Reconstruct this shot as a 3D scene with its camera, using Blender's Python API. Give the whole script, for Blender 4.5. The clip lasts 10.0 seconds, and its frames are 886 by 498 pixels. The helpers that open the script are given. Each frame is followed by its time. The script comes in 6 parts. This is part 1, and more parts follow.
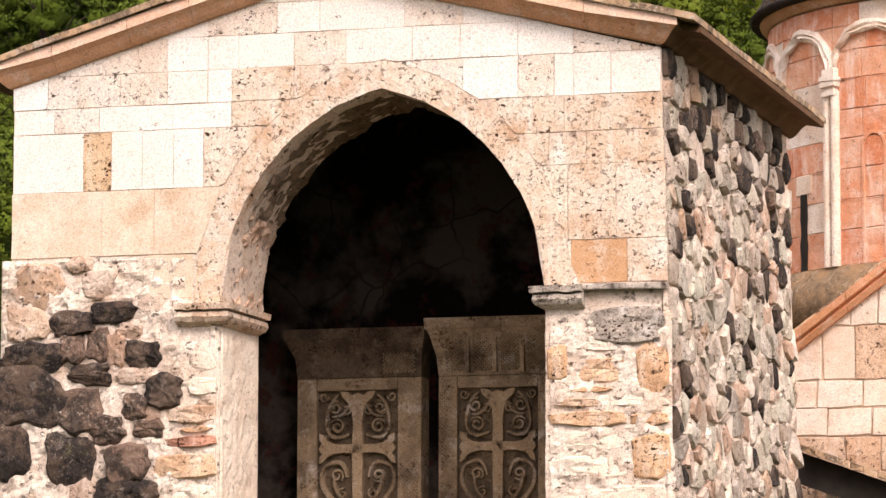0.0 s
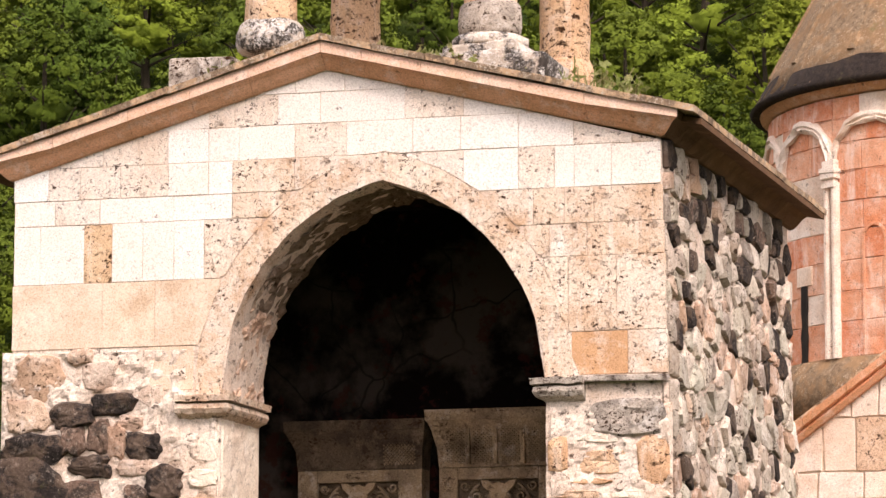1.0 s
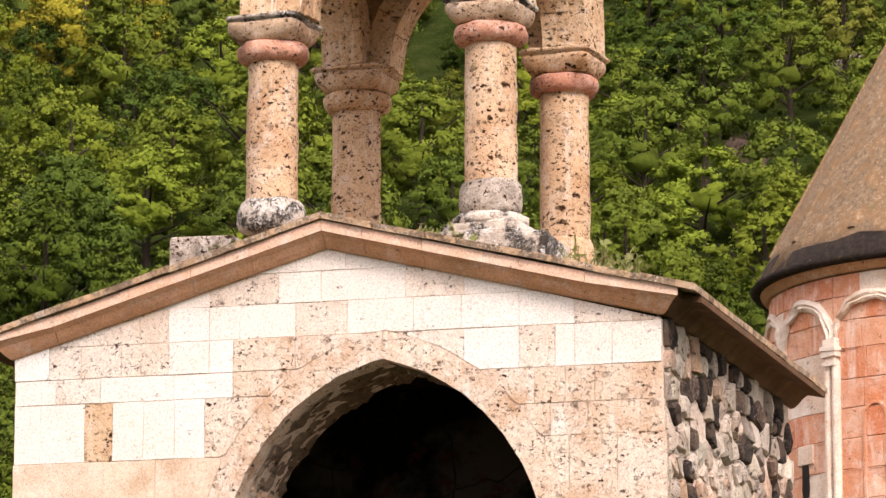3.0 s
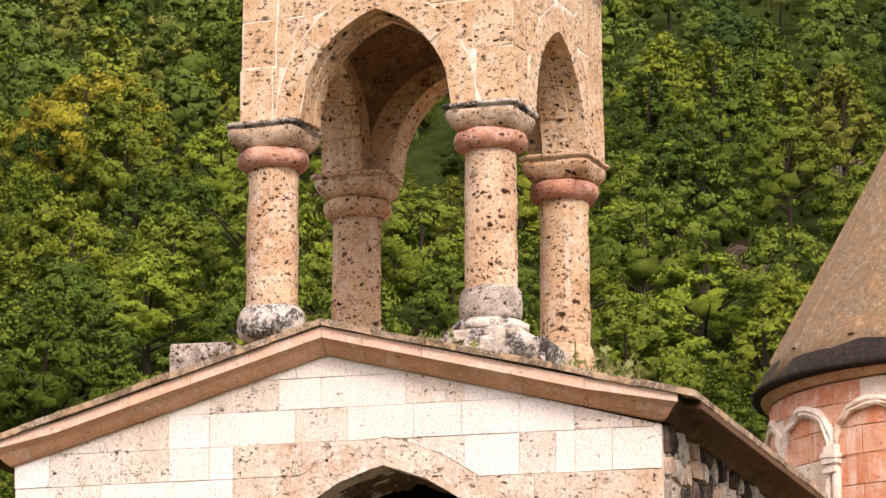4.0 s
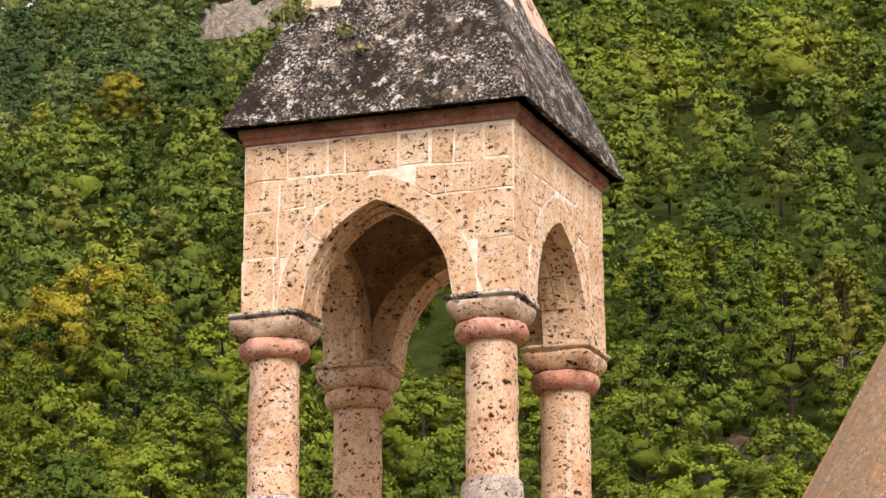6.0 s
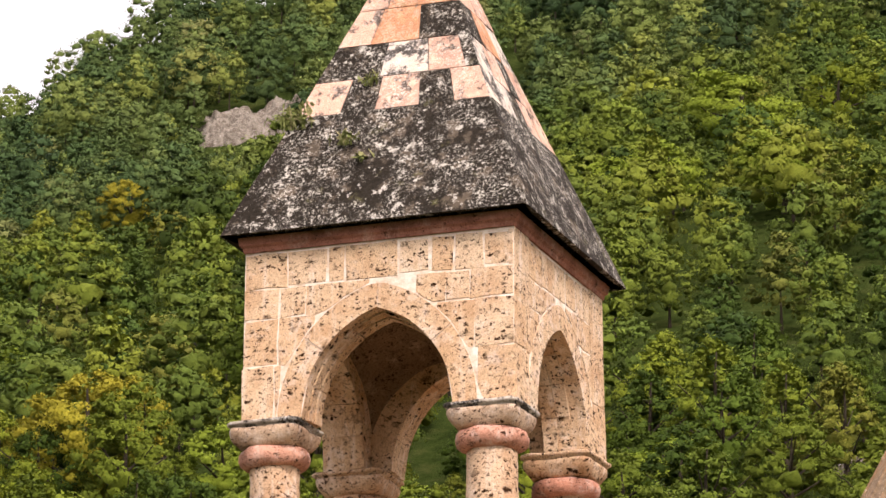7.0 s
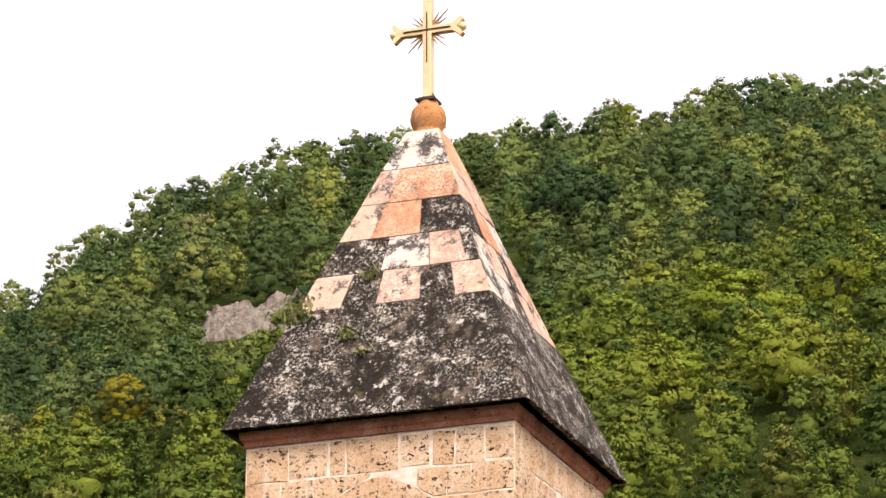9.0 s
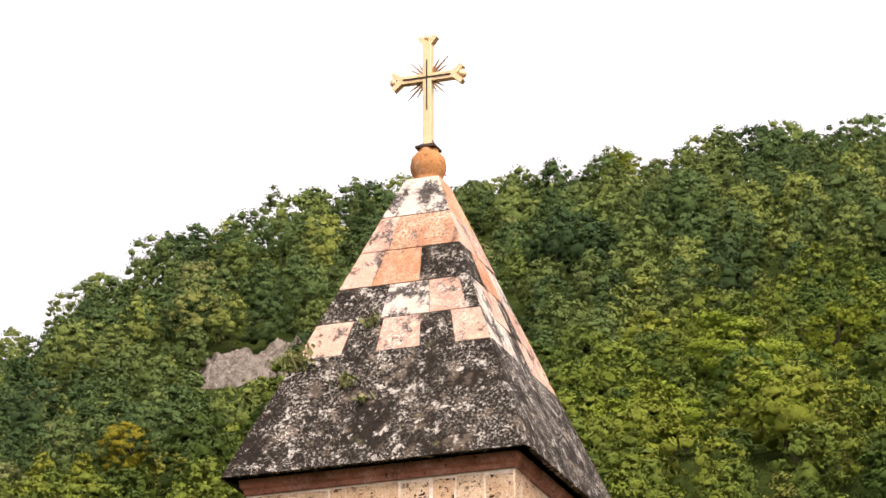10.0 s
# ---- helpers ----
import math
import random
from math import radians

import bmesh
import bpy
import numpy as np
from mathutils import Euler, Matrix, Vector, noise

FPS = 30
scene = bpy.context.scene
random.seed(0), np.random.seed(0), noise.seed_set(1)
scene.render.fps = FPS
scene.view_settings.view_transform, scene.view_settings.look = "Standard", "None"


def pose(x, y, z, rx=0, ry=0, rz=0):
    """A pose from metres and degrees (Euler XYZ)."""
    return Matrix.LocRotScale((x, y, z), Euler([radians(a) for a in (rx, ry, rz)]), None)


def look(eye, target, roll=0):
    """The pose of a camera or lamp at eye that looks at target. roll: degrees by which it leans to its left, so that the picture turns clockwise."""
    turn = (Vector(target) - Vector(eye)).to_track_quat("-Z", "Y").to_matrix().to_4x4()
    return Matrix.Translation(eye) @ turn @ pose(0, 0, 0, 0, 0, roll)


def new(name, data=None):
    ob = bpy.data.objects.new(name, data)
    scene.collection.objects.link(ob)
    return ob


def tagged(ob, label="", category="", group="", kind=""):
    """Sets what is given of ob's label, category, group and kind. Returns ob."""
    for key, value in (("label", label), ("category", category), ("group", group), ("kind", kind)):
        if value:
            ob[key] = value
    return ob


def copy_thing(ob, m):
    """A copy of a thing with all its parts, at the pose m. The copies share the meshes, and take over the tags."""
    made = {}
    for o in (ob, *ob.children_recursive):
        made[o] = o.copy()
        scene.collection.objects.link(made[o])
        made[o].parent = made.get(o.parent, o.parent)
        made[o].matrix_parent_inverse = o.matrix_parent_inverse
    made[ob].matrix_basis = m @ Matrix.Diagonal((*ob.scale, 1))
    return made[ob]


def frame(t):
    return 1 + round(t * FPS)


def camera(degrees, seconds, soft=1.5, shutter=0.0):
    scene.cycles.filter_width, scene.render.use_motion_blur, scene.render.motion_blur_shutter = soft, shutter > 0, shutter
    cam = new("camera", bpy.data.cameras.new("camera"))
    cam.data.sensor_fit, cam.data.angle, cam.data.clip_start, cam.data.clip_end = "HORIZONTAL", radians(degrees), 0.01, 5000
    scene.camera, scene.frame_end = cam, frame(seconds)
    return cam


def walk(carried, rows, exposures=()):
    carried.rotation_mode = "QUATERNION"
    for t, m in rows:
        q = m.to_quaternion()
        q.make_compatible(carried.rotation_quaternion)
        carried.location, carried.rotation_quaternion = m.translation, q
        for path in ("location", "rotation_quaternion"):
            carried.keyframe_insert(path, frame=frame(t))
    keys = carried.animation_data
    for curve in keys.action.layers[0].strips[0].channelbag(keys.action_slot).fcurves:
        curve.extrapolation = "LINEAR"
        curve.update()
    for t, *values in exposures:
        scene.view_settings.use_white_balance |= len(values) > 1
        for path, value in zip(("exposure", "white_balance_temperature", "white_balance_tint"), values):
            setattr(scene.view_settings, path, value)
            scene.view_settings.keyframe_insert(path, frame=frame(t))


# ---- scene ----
# ---- camera: a long lens on a tripod, tilted slowly upwards ----
cam = camera(12.78, 10.0)
EYE = (0.0, 0.0, 1.6)
# seconds, yaw, pitch, roll in degrees
ROWS = [
    (0.0, 0.003, 6.930, 0.100), (0.5, 0.010, 7.658, 0.092), (1.0, 0.013, 8.258, 0.096), (1.5, 0.014, 8.823, 0.086),
    (2.0, 0.020, 9.437, 0.081), (2.5, 0.024, 10.102, 0.074), (4.0, 0.029, 12.387, 0.022), (4.5, 0.032, 13.100, 0.018),
    (5.0, 0.035, 13.802, 0.006), (5.5, 0.042, 14.459, 0.000), (7.0, 0.049, 16.707, -0.035), (7.5, 0.051, 17.566, -0.060),
    (8.0, 0.053, 18.382, -0.075), (8.5, 0.057, 19.001, -0.090), (9.0, 0.058, 19.517, -0.095), (9.5, 0.058, 19.989, -0.110),
    (10.0, 0.057, 20.203, -0.110),
]
walk(cam, [(t, pose(*EYE, 0, 0, yaw) @ pose(0, 0, 0, 90 + pitch) @ pose(0, 0, 0, 0, 0, roll)) for t, yaw, pitch, roll in ROWS],
     exposures=[(0.0, 0.30, 6850, 22), (10.0, 0.30, 6850, 22)])

# ---- light: a bright overcast sky with a soft sun from behind the camera ----
SUN_AZ, SUN_EL = radians(-22.0), radians(42.0)   # azimuth of the sun, clockwise from behind the camera
world = bpy.data.worlds.new("overcast_sky")
scene.world = world
world.use_nodes = True
wn = world.node_tree.nodes
wl = world.node_tree.links
wn.clear()
w_out = wn.new("ShaderNodeOutputWorld")
w_bg = wn.new("ShaderNodeBackground")
w_sky = wn.new("ShaderNodeTexSky")
w_sky.sky_type = "NISHITA"
w_sky.sun_disc = False
w_sky.sun_elevation = SUN_EL
w_sky.sun_rotation = math.pi + SUN_AZ
w_sky.dust_density = 3.0
w_sat = wn.new("ShaderNodeHueSaturation")
w_sat.inputs["Saturation"].default_value = 0.12
w_sat.inputs["Value"].default_value = 0.10
w_mix = wn.new("ShaderNodeMixRGB")
w_mix.blend_type = "ADD"
w_mix.inputs[0].default_value = 1.0
w_mix.inputs[2].default_value = (0.50, 0.50, 0.52, 1)
wl.new(w_sky.outputs[0], w_sat.inputs["Color"])
wl.new(w_sat.outputs[0], w_mix.inputs[1])
# an overcast sky is brighter overhead than near the horizon
w_dir = wn.new("ShaderNodeTexCoord")
w_xyz = wn.new("ShaderNodeSeparateXYZ")
w_up = wn.new("ShaderNodeMapRange")
w_up.inputs["From Min"].default_value, w_up.inputs["From Max"].default_value = 0.0, 1.0
w_up.inputs["To Min"].default_value, w_up.inputs["To Max"].default_value = 0.44, 1.95
w_mul = wn.new("ShaderNodeMixRGB")
w_mul.blend_type = "MULTIPLY"
w_mul.inputs[0].default_value = 1.0
wl.new(w_dir.outputs["Generated"], w_xyz.inputs[0])
wl.new(w_xyz.outputs["Z"], w_up.inputs["Value"])
wl.new(w_mix.outputs[0], w_mul.inputs[1])
wl.new(w_up.outputs[0], w_mul.inputs[2])
wl.new(w_mul.outputs[0], w_bg.inputs["Color"])
w_bg.inputs["Strength"].default_value = 1.25
wl.new(w_bg.outputs[0], w_out.inputs["Surface"])

sun = new("sun", bpy.data.lights.new("sun", "SUN"))
sun.data.energy = 2.1
sun.data.angle = radians(16)
sun.data.color = (1.0, 0.95, 0.88)
sun.matrix_world = look((-90 * math.sin(SUN_AZ), -90 * math.cos(SUN_AZ), 90 * math.tan(SUN_EL)), (0, 0, 0))

# ---- materials ----

class Graph:
    """A small wrapper for building one node material."""

    def __init__(self, name):
        self.mat = bpy.data.materials.new(name)
        self.mat.use_nodes = True
        self.tree = self.mat.node_tree
        self.tree.nodes.clear()
        self.out = self.node("ShaderNodeOutputMaterial")
        self.bsdf = self.node("ShaderNodeBsdfPrincipled")
        self.link(self.bsdf.outputs[0], self.out.inputs[0])
        self.coord = self.node("ShaderNodeTexCoord").outputs["Object"]
        self.info = self.node("ShaderNodeObjectInfo").outputs["Random"]

    def node(self, kind):
        return self.tree.nodes.new(kind)

    def link(self, a, b):
        self.tree.links.new(a, b)

    def stretch(self, sx, sy, sz):
        m = self.node("ShaderNodeMapping")
        m.inputs["Scale"].default_value = (sx, sy, sz)
        self.link(self.coord, m.inputs["Vector"])
        return m.outputs[0]

    def noise(self, scale, detail=4, rough=0.6, vec=None, distort=0.0):
        n = self.node("ShaderNodeTexNoise")
        n.inputs["Scale"].default_value = scale
        n.inputs["Detail"].default_value = detail
        n.inputs["Roughness"].default_value = rough
        n.inputs["Distortion"].default_value = distort
        self.link(vec or self.coord, n.inputs["Vector"])
        return n.outputs["Fac"]

    def cells(self, scale, feature="F1", vec=None, what="Distance"):
        n = self.node("ShaderNodeTexVoronoi")
        n.feature = feature
        n.inputs["Scale"].default_value = scale
        self.link(vec or self.coord, n.inputs["Vector"])
        return n.outputs[what]

    def ramp(self, fac, *stops):
        n = self.node("ShaderNodeValToRGB")
        e = n.color_ramp.elements
        while len(e) < len(stops):
            e.new(0.5)
        for el, (p, c) in zip(e, stops):
            el.position = p
            el.color = (*c, 1) if len(c) == 3 else c
        self.link(fac, n.inputs[0])
        return n.outputs[0]

    def grey(self, fac, lo, hi, a=0.0, b=1.0):
        return self.ramp(fac, (lo, (a, a, a)), (hi, (b, b, b)))

    def mix(self, fac, a, b, mode="MIX"):
        n = self.node("ShaderNodeMixRGB")
        n.blend_type = mode
        for v, s in ((fac, 0), (a, 1), (b, 2)):
            if isinstance(v, (int, float)):
                n.inputs[s].default_value = v if s == 0 else (v, v, v, 1)
            elif isinstance(v, tuple):
                n.inputs[s].default_value = (*v, 1)
            else:
                self.link(v, n.inputs[s])
        return n.outputs[0]

    def math(self, op, a, b):
        n = self.node("ShaderNodeMath")
        n.operation = op
        n.use_clamp = op != "MULTIPLY_ADD"
        for v, s in ((a, 0), (b, 1)):
            if isinstance(v, (int, float)):
                n.inputs[s].default_value = v
            else:
                self.link(v, n.inputs[s])
        return n.outputs[0]

    def finish(self, colour, rough=0.9, height=None, strength=0.5, depth=0.02, metal=0.0):
        if isinstance(colour, tuple):
            self.bsdf.inputs["Base Color"].default_value = (*colour, 1)
        else:
            self.link(colour, self.bsdf.inputs["Base Color"])
        if isinstance(rough, (int, float)):
            self.bsdf.inputs["Roughness"].default_value = rough
        else:
            self.link(rough, self.bsdf.inputs["Roughness"])
        self.bsdf.inputs["Metallic"].default_value = metal
        self.bsdf.inputs["Specular IOR Level"].default_value = 0.12
        if height is not None:
            b = self.node("ShaderNodeBump")
            b.inputs["Strength"].default_value = strength
            b.inputs["Distance"].default_value = depth
            self.link(height, b.inputs["Height"])
            self.link(b.outputs[0], self.bsdf.inputs["Normal"])
        return self.mat


def pits(g, vec, scale, chance, size):
    """Small open holes: in some cells of a scatter, each with its own width."""
    v = g.node("ShaderNodeTexVoronoi")
    v.inputs["Scale"].default_value = scale
    g.link(vec, v.inputs["Vector"])
    sep = g.node("ShaderNodeSeparateColor")
    g.link(v.outputs["Color"], sep.inputs[0])
    wide = g.node("ShaderNodeMapRange")
    wide.inputs["From Min"].default_value, wide.inputs["From Max"].default_value = 1 - chance, 1.0
    wide.inputs["To Min"].default_value, wide.inputs["To Max"].default_value = 0.0, size
    g.link(sep.outputs[0], wide.inputs["Value"])
    edge = g.node("ShaderNodeMath")
    edge.operation = "SUBTRACT"
    g.link(wide.outputs[0], edge.inputs[0])
    g.link(v.outputs["Distance"], edge.inputs[1])
    return g.math("MULTIPLY", g.math("MAXIMUM", edge.outputs[0], 0.0), 12.0)


def stone(name, tones, pitted=0.5, stain=(0.33, 0.22, 0.13), stain_amount=0.5, streak=None, bumpy=0.6, density=1.0, pale=(0.86, 0.78, 0.70), coarse=1.0, spread=0.5):
    """Weathered tuff or limestone: a tone for each block, blotches, fine grain and dark open pits."""
    g = Graph(name)
    n = len(tones)
    col = g.ramp(g.info, *[(i / max(1, n - 1), c) for i, c in enumerate(tones)])
    warp = g.node("ShaderNodeTexNoise")
    warp.inputs["Scale"].default_value = 16.0
    warp.inputs["Detail"].default_value = 4.0
    warp.inputs["Roughness"].default_value = 0.7
    g.link(g.coord, warp.inputs["Vector"])
    bent = g.mix(0.13, g.coord, warp.outputs["Color"], "ADD")
    # stains and pale wash, at the size of a block and of a hand
    col = g.mix(g.math("MULTIPLY", g.grey(g.noise(1.7, 7, 0.68, bent), 0.46, 0.66), stain_amount), col, stain)
    col = g.mix(g.math("MULTIPLY", g.grey(g.noise(5.3, 7, 0.7, bent), 0.50, 0.64), 0.45 * stain_amount), col, stain)
    col = g.mix(g.math("MULTIPLY", g.grey(g.noise(4.1, 8, 0.72), 0.52, 0.66), 0.6), col, g.mix(0.6, col, pale))
    grain = g.noise(55, 5, 0.8)
    col = g.mix(0.85, col, g.ramp(grain, (0.30, (0.42, 0.35, 0.29)), (0.52, (1.0, 1.0, 1.0)), (0.75, (1.15, 1.13, 1.11))), "MULTIPLY")
    # pits gather in nests and lie flat, along the bed of the stone
    where = g.grey(g.noise(2.6, 6, 0.7), 0.58 - 0.12 * spread, 0.66 - 0.07 * spread)
    close = g.grey(g.noise(5.0, 5, 0.72), 0.57 - 0.17 * spread, 0.64 - 0.09 * spread)
    flat = g.node("ShaderNodeMapping")
    flat.inputs["Scale"].default_value = (1.0, 1.0, 1.9)
    g.link(bent, flat.inputs["Vector"])
    flat = flat.outputs[0]
    big = g.math("MULTIPLY", pits(g, flat, 7.0 * coarse, 0.30 * density, 0.50), where)
    mid = g.math("MULTIPLY", pits(g, flat, 17.0 * coarse, 0.52 * density, 0.56), g.math("ADD", close, 0.18 * spread))
    fine = g.math("MULTIPLY", pits(g, bent, 46.0 * coarse, 0.45 * density, 0.58), g.math("ADD", g.math("MULTIPLY", close, 0.8), 0.3 * spread))
    hole = g.math("MULTIPLY", g.math("MAXIMUM", g.math("MAXIMUM", big, mid), fine), pitted)
    if streak:
        run = g.grey(g.noise(1.0, 5, 0.65, g.stretch(7, 7, 0.8)), 0.54, 0.70)
        col = g.mix(g.math("MULTIPLY", run, streak[1]), col, streak[0])
    col = g.mix(hole, col, (0.034, 0.014, 0.005))
    h = g.math("SUBTRACT", g.math("MULTIPLY", g.noise(13, 7, 0.7), 0.7), hole)
    return g.finish(col, 0.92, h, bumpy, 0.025)


def lichened(name, base, dark, pale, cover=0.45, patch=2.0, speck=0.5, blotch=0.75):
    """Old roof stone, grown over with dark and whitish lichen."""
    g = Graph(name)
    col = g.ramp(g.info, (0, base), (1, tuple(c * 0.7 for c in base)))
    col = g.mix(g.grey(g.noise(7, 5, 0.7), 0.5, 0.7), col, tuple(min(0.8, c * 1.25) for c in base))
    big = g.noise(patch, 8, 0.74)
    col = g.mix(g.grey(big, cover - 0.03, cover + 0.03), col, g.ramp(g.noise(14, 6, 0.75), (0.35, dark), (0.66, tuple(c * 2.6 for c in dark))))
    zone = g.grey(g.noise(2.1, 5, 0.65), 0.42, 0.66)
    spots = g.grey(g.noise(30, 5, 0.8), 0.66 - 0.18 * speck, 0.70 - 0.14 * speck)
    col = g.mix(g.math("MULTIPLY", spots, zone), col, pale)
    blot = g.grey(g.noise(6.5, 8, 0.8), 0.565, 0.60)
    col = g.mix(g.math("MULTIPLY", blot, blotch), col, g.mix(g.noise(30, 4, 0.7), pale, tuple(c * 0.55 for c in pale)))
    moss = g.grey(g.noise(3.3, 5, 0.7), 0.62, 0.72)
    col = g.mix(g.math("MULTIPLY", moss, 0.6), col, (0.14, 0.13, 0.05))
    return g.finish(col, 0.95, g.noise(19, 7, 0.75), 0.9, 0.03)


def plain(name, colour, rough=0.9, second=None, scale=6.0, bump=0.3, metal=0.0):
    g = Graph(name)
    col = g.mix(g.grey(g.noise(scale, 6, 0.68), 0.38, 0.64), colour, second or tuple(c * 0.6 for c in colour))
    return g.finish(col, rough, g.noise(scale * 6, 5, 0.7), bump, 0.02, metal)


WHITE = stone("white_limestone", [(0.84, 0.77, 0.70), (0.82, 0.73, 0.64), (0.86, 0.81, 0.75), (0.81, 0.72, 0.64), (0.85, 0.79, 0.72)], 0.8, (0.76, 0.64, 0.54), 0.45, None, 0.6, 0.8, spread=0.12)
PITTED = stone("pitted_limestone", [(0.82, 0.73, 0.64), (0.79, 0.67, 0.56), (0.80, 0.70, 0.60)], 0.95, (0.66, 0.47, 0.33), 0.5, None, 0.8, 1.2, spread=0.6)
CREAM = stone("cream_limestone", [(0.79, 0.66, 0.53), (0.74, 0.585, 0.45), (0.80, 0.69, 0.58), (0.74, 0.57, 0.43)], 1.0, (0.55, 0.34, 0.20), 0.9, ((0.86, 0.78, 0.70), 0.5), 1.0, 1.15, coarse=0.85, spread=0.6)
SMOOTH = stone("smooth_ochre_limestone", [(0.76, 0.60, 0.46), (0.73, 0.56, 0.42), (0.77, 0.62, 0.50)], 0.6, (0.50, 0.34, 0.21), 0.75, None, 0.3, 0.4, spread=0.2)
OCHRE = stone("ochre_tuff", [(0.58, 0.33, 0.17), (0.63, 0.40, 0.24), (0.56, 0.31, 0.16)], 0.7, (0.44, 0.24, 0.12), 0.6, None, 0.8, 0.7)
BUFF = stone("buff_tuff", [(0.69, 0.485, 0.305), (0.64, 0.425, 0.25), (0.73, 0.54, 0.36), (0.67, 0.455, 0.275)], 1.0, (0.50, 0.28, 0.14), 0.7, ((0.86, 0.74, 0.61), 0.45), 1.0, 1.15, coarse=0.8, spread=0.95)
# Brown pitted stone, darkened further to hold the belfry's inner shade.
VAULT = stone("brown_vault_shade_tuff", [(0.20, 0.125, 0.07), (0.24, 0.15, 0.09)], 1.0, (0.15, 0.09, 0.05), 0.7, None, 1.0, 1.6, (0.5, 0.36, 0.24), spread=0.8)
COLUMN = stone("column_tuff", [(0.64, 0.44, 0.275), (0.60, 0.385, 0.225), (0.68, 0.48, 0.315)], 1.0, (0.46, 0.25, 0.125), 0.75, ((0.76, 0.66, 0.56), 0.5), 1.0, 1.3, coarse=0.85, spread=1.0)
CAPITAL = stone("greyed_capital_tuff", [(0.63, 0.455, 0.31), (0.58, 0.41, 0.27)], 1.0, (0.32, 0.20, 0.125), 0.8, ((0.74, 0.66, 0.58), 0.5), 0.9, 1.3, spread=0.8)
PINK = stone("pink_tuff", [(0.56, 0.265, 0.175), (0.60, 0.31, 0.21), (0.54, 0.24, 0.155)], 0.95, (0.24, 0.11, 0.075), 0.85, ((0.70, 0.56, 0.46), 0.5), 0.9, 1.1, spread=0.8)
RED_BAND = stone("dark_red_band", [(0.44, 0.19, 0.125), (0.38, 0.155, 0.10)], 0.8, (0.16, 0.07, 0.045), 0.8, None, 0.8, 0.9, (0.66, 0.46, 0.36))
ORANGE = stone("orange_finial_tuff", [(0.56, 0.27, 0.10), (0.52, 0.24, 0.09)], 0.8, (0.34, 0.15, 0.06), 0.6, None, 0.6, 0.8, (0.84, 0.68, 0.54), spread=0.5)
FASCIA = stone("pale_fascia_tuff", [(0.80, 0.51, 0.37), (0.82, 0.57, 0.43), (0.76, 0.45, 0.31), (0.82, 0.62, 0.50)], 0.5, (0.62, 0.38, 0.23), 0.5, None, 0.4, 0.5, spread=0.2)
CORNICE = stone("cornice_tuff", [(0.78, 0.39, 0.22), (0.79, 0.44, 0.27), (0.72, 0.34, 0.18), (0.80, 0.50, 0.34)], 0.5, (0.50, 0.26, 0.12), 0.6, None, 0.4, 0.5, spread=0.2)
# Brown tuff darkened so its colour carries the overhang's shade.
EAVE_SHADE = stone("brown_eave_shade_tuff", [(0.17, 0.09, 0.045), (0.23, 0.125, 0.065), (0.14, 0.075, 0.04)], 0.5, (0.09, 0.05, 0.028), 0.7, None, 0.5, 0.5, (0.34, 0.21, 0.12), spread=0.2)
WORN = stone("worn_grey_stone", [(0.46, 0.39, 0.32), (0.56, 0.48, 0.40)], 1.0, (0.085, 0.07, 0.06), 0.95, None, 1.0, 1.6, (0.88, 0.83, 0.77), spread=0.9)
RUBBLE_WARM = stone("warm_rubble", [(0.66, 0.51, 0.39), (0.52, 0.34, 0.22), (0.70, 0.56, 0.45), (0.46, 0.30, 0.21), (0.62, 0.42, 0.30)], 0.95, (0.30, 0.18, 0.115), 0.75, ((0.80, 0.70, 0.60), 0.4), 1.0, 1.1, spread=0.6)
RUBBLE_GREY = stone("grey_rubble", [(0.50, 0.44, 0.34), (0.70, 0.60, 0.48), (0.26, 0.21, 0.175), (0.58, 0.53, 0.42), (0.42, 0.31, 0.23), (0.74, 0.63, 0.52), (0.38, 0.34, 0.27)], 0.95, (0.24, 0.18, 0.135), 0.6, ((0.72, 0.62, 0.52), 0.45), 1.0, 1.0, spread=0.7)
JAMB = stone("washed_tan_tuff", [(0.68, 0.48, 0.33), (0.62, 0.40, 0.26), (0.74, 0.58, 0.44), (0.66, 0.44, 0.29)], 0.95, (0.46, 0.27, 0.16), 0.8, ((0.84, 0.75, 0.66), 0.3), 1.0, 1.2, (0.86, 0.77, 0.68), spread=0.7)
JAMB_OCHRE = stone("ochre_jamb_tuff", [(0.68, 0.43, 0.25), (0.64, 0.38, 0.22), (0.72, 0.50, 0.33)], 0.95, (0.46, 0.25, 0.13), 0.7, ((0.84, 0.74, 0.64), 0.35), 1.0, 1.2, (0.84, 0.74, 0.63), spread=0.7)
WASH = stone("whitewashed_jamb", [(0.86, 0.74, 0.60), (0.84, 0.71, 0.57)], 0.8, (0.62, 0.45, 0.32), 0.55, ((0.66, 0.50, 0.37), 0.5), 0.8, 0.8, spread=0.4)
MORTAR = stone("lime_mortar", [(0.80, 0.68, 0.57), (0.76, 0.63, 0.52)], 0.85, (0.52, 0.36, 0.25), 0.8, None, 1.0, 1.3, (0.86, 0.77, 0.68), 0.6, spread=0.5)
# Rubble darkened so the arch underside's shade lies in its colour.
SOFFIT_SHADE = stone("soffit_shade_rubble", [(0.20, 0.145, 0.10), (0.24, 0.17, 0.12)], 0.95, (0.11, 0.08, 0.056), 0.8, None, 1.0, 1.4, (0.34, 0.25, 0.18), spread=0.6)
POINTING = plain("pale_pointing", (0.86, 0.76, 0.65), 0.95, (0.66, 0.49, 0.34), 7.0, 0.8)


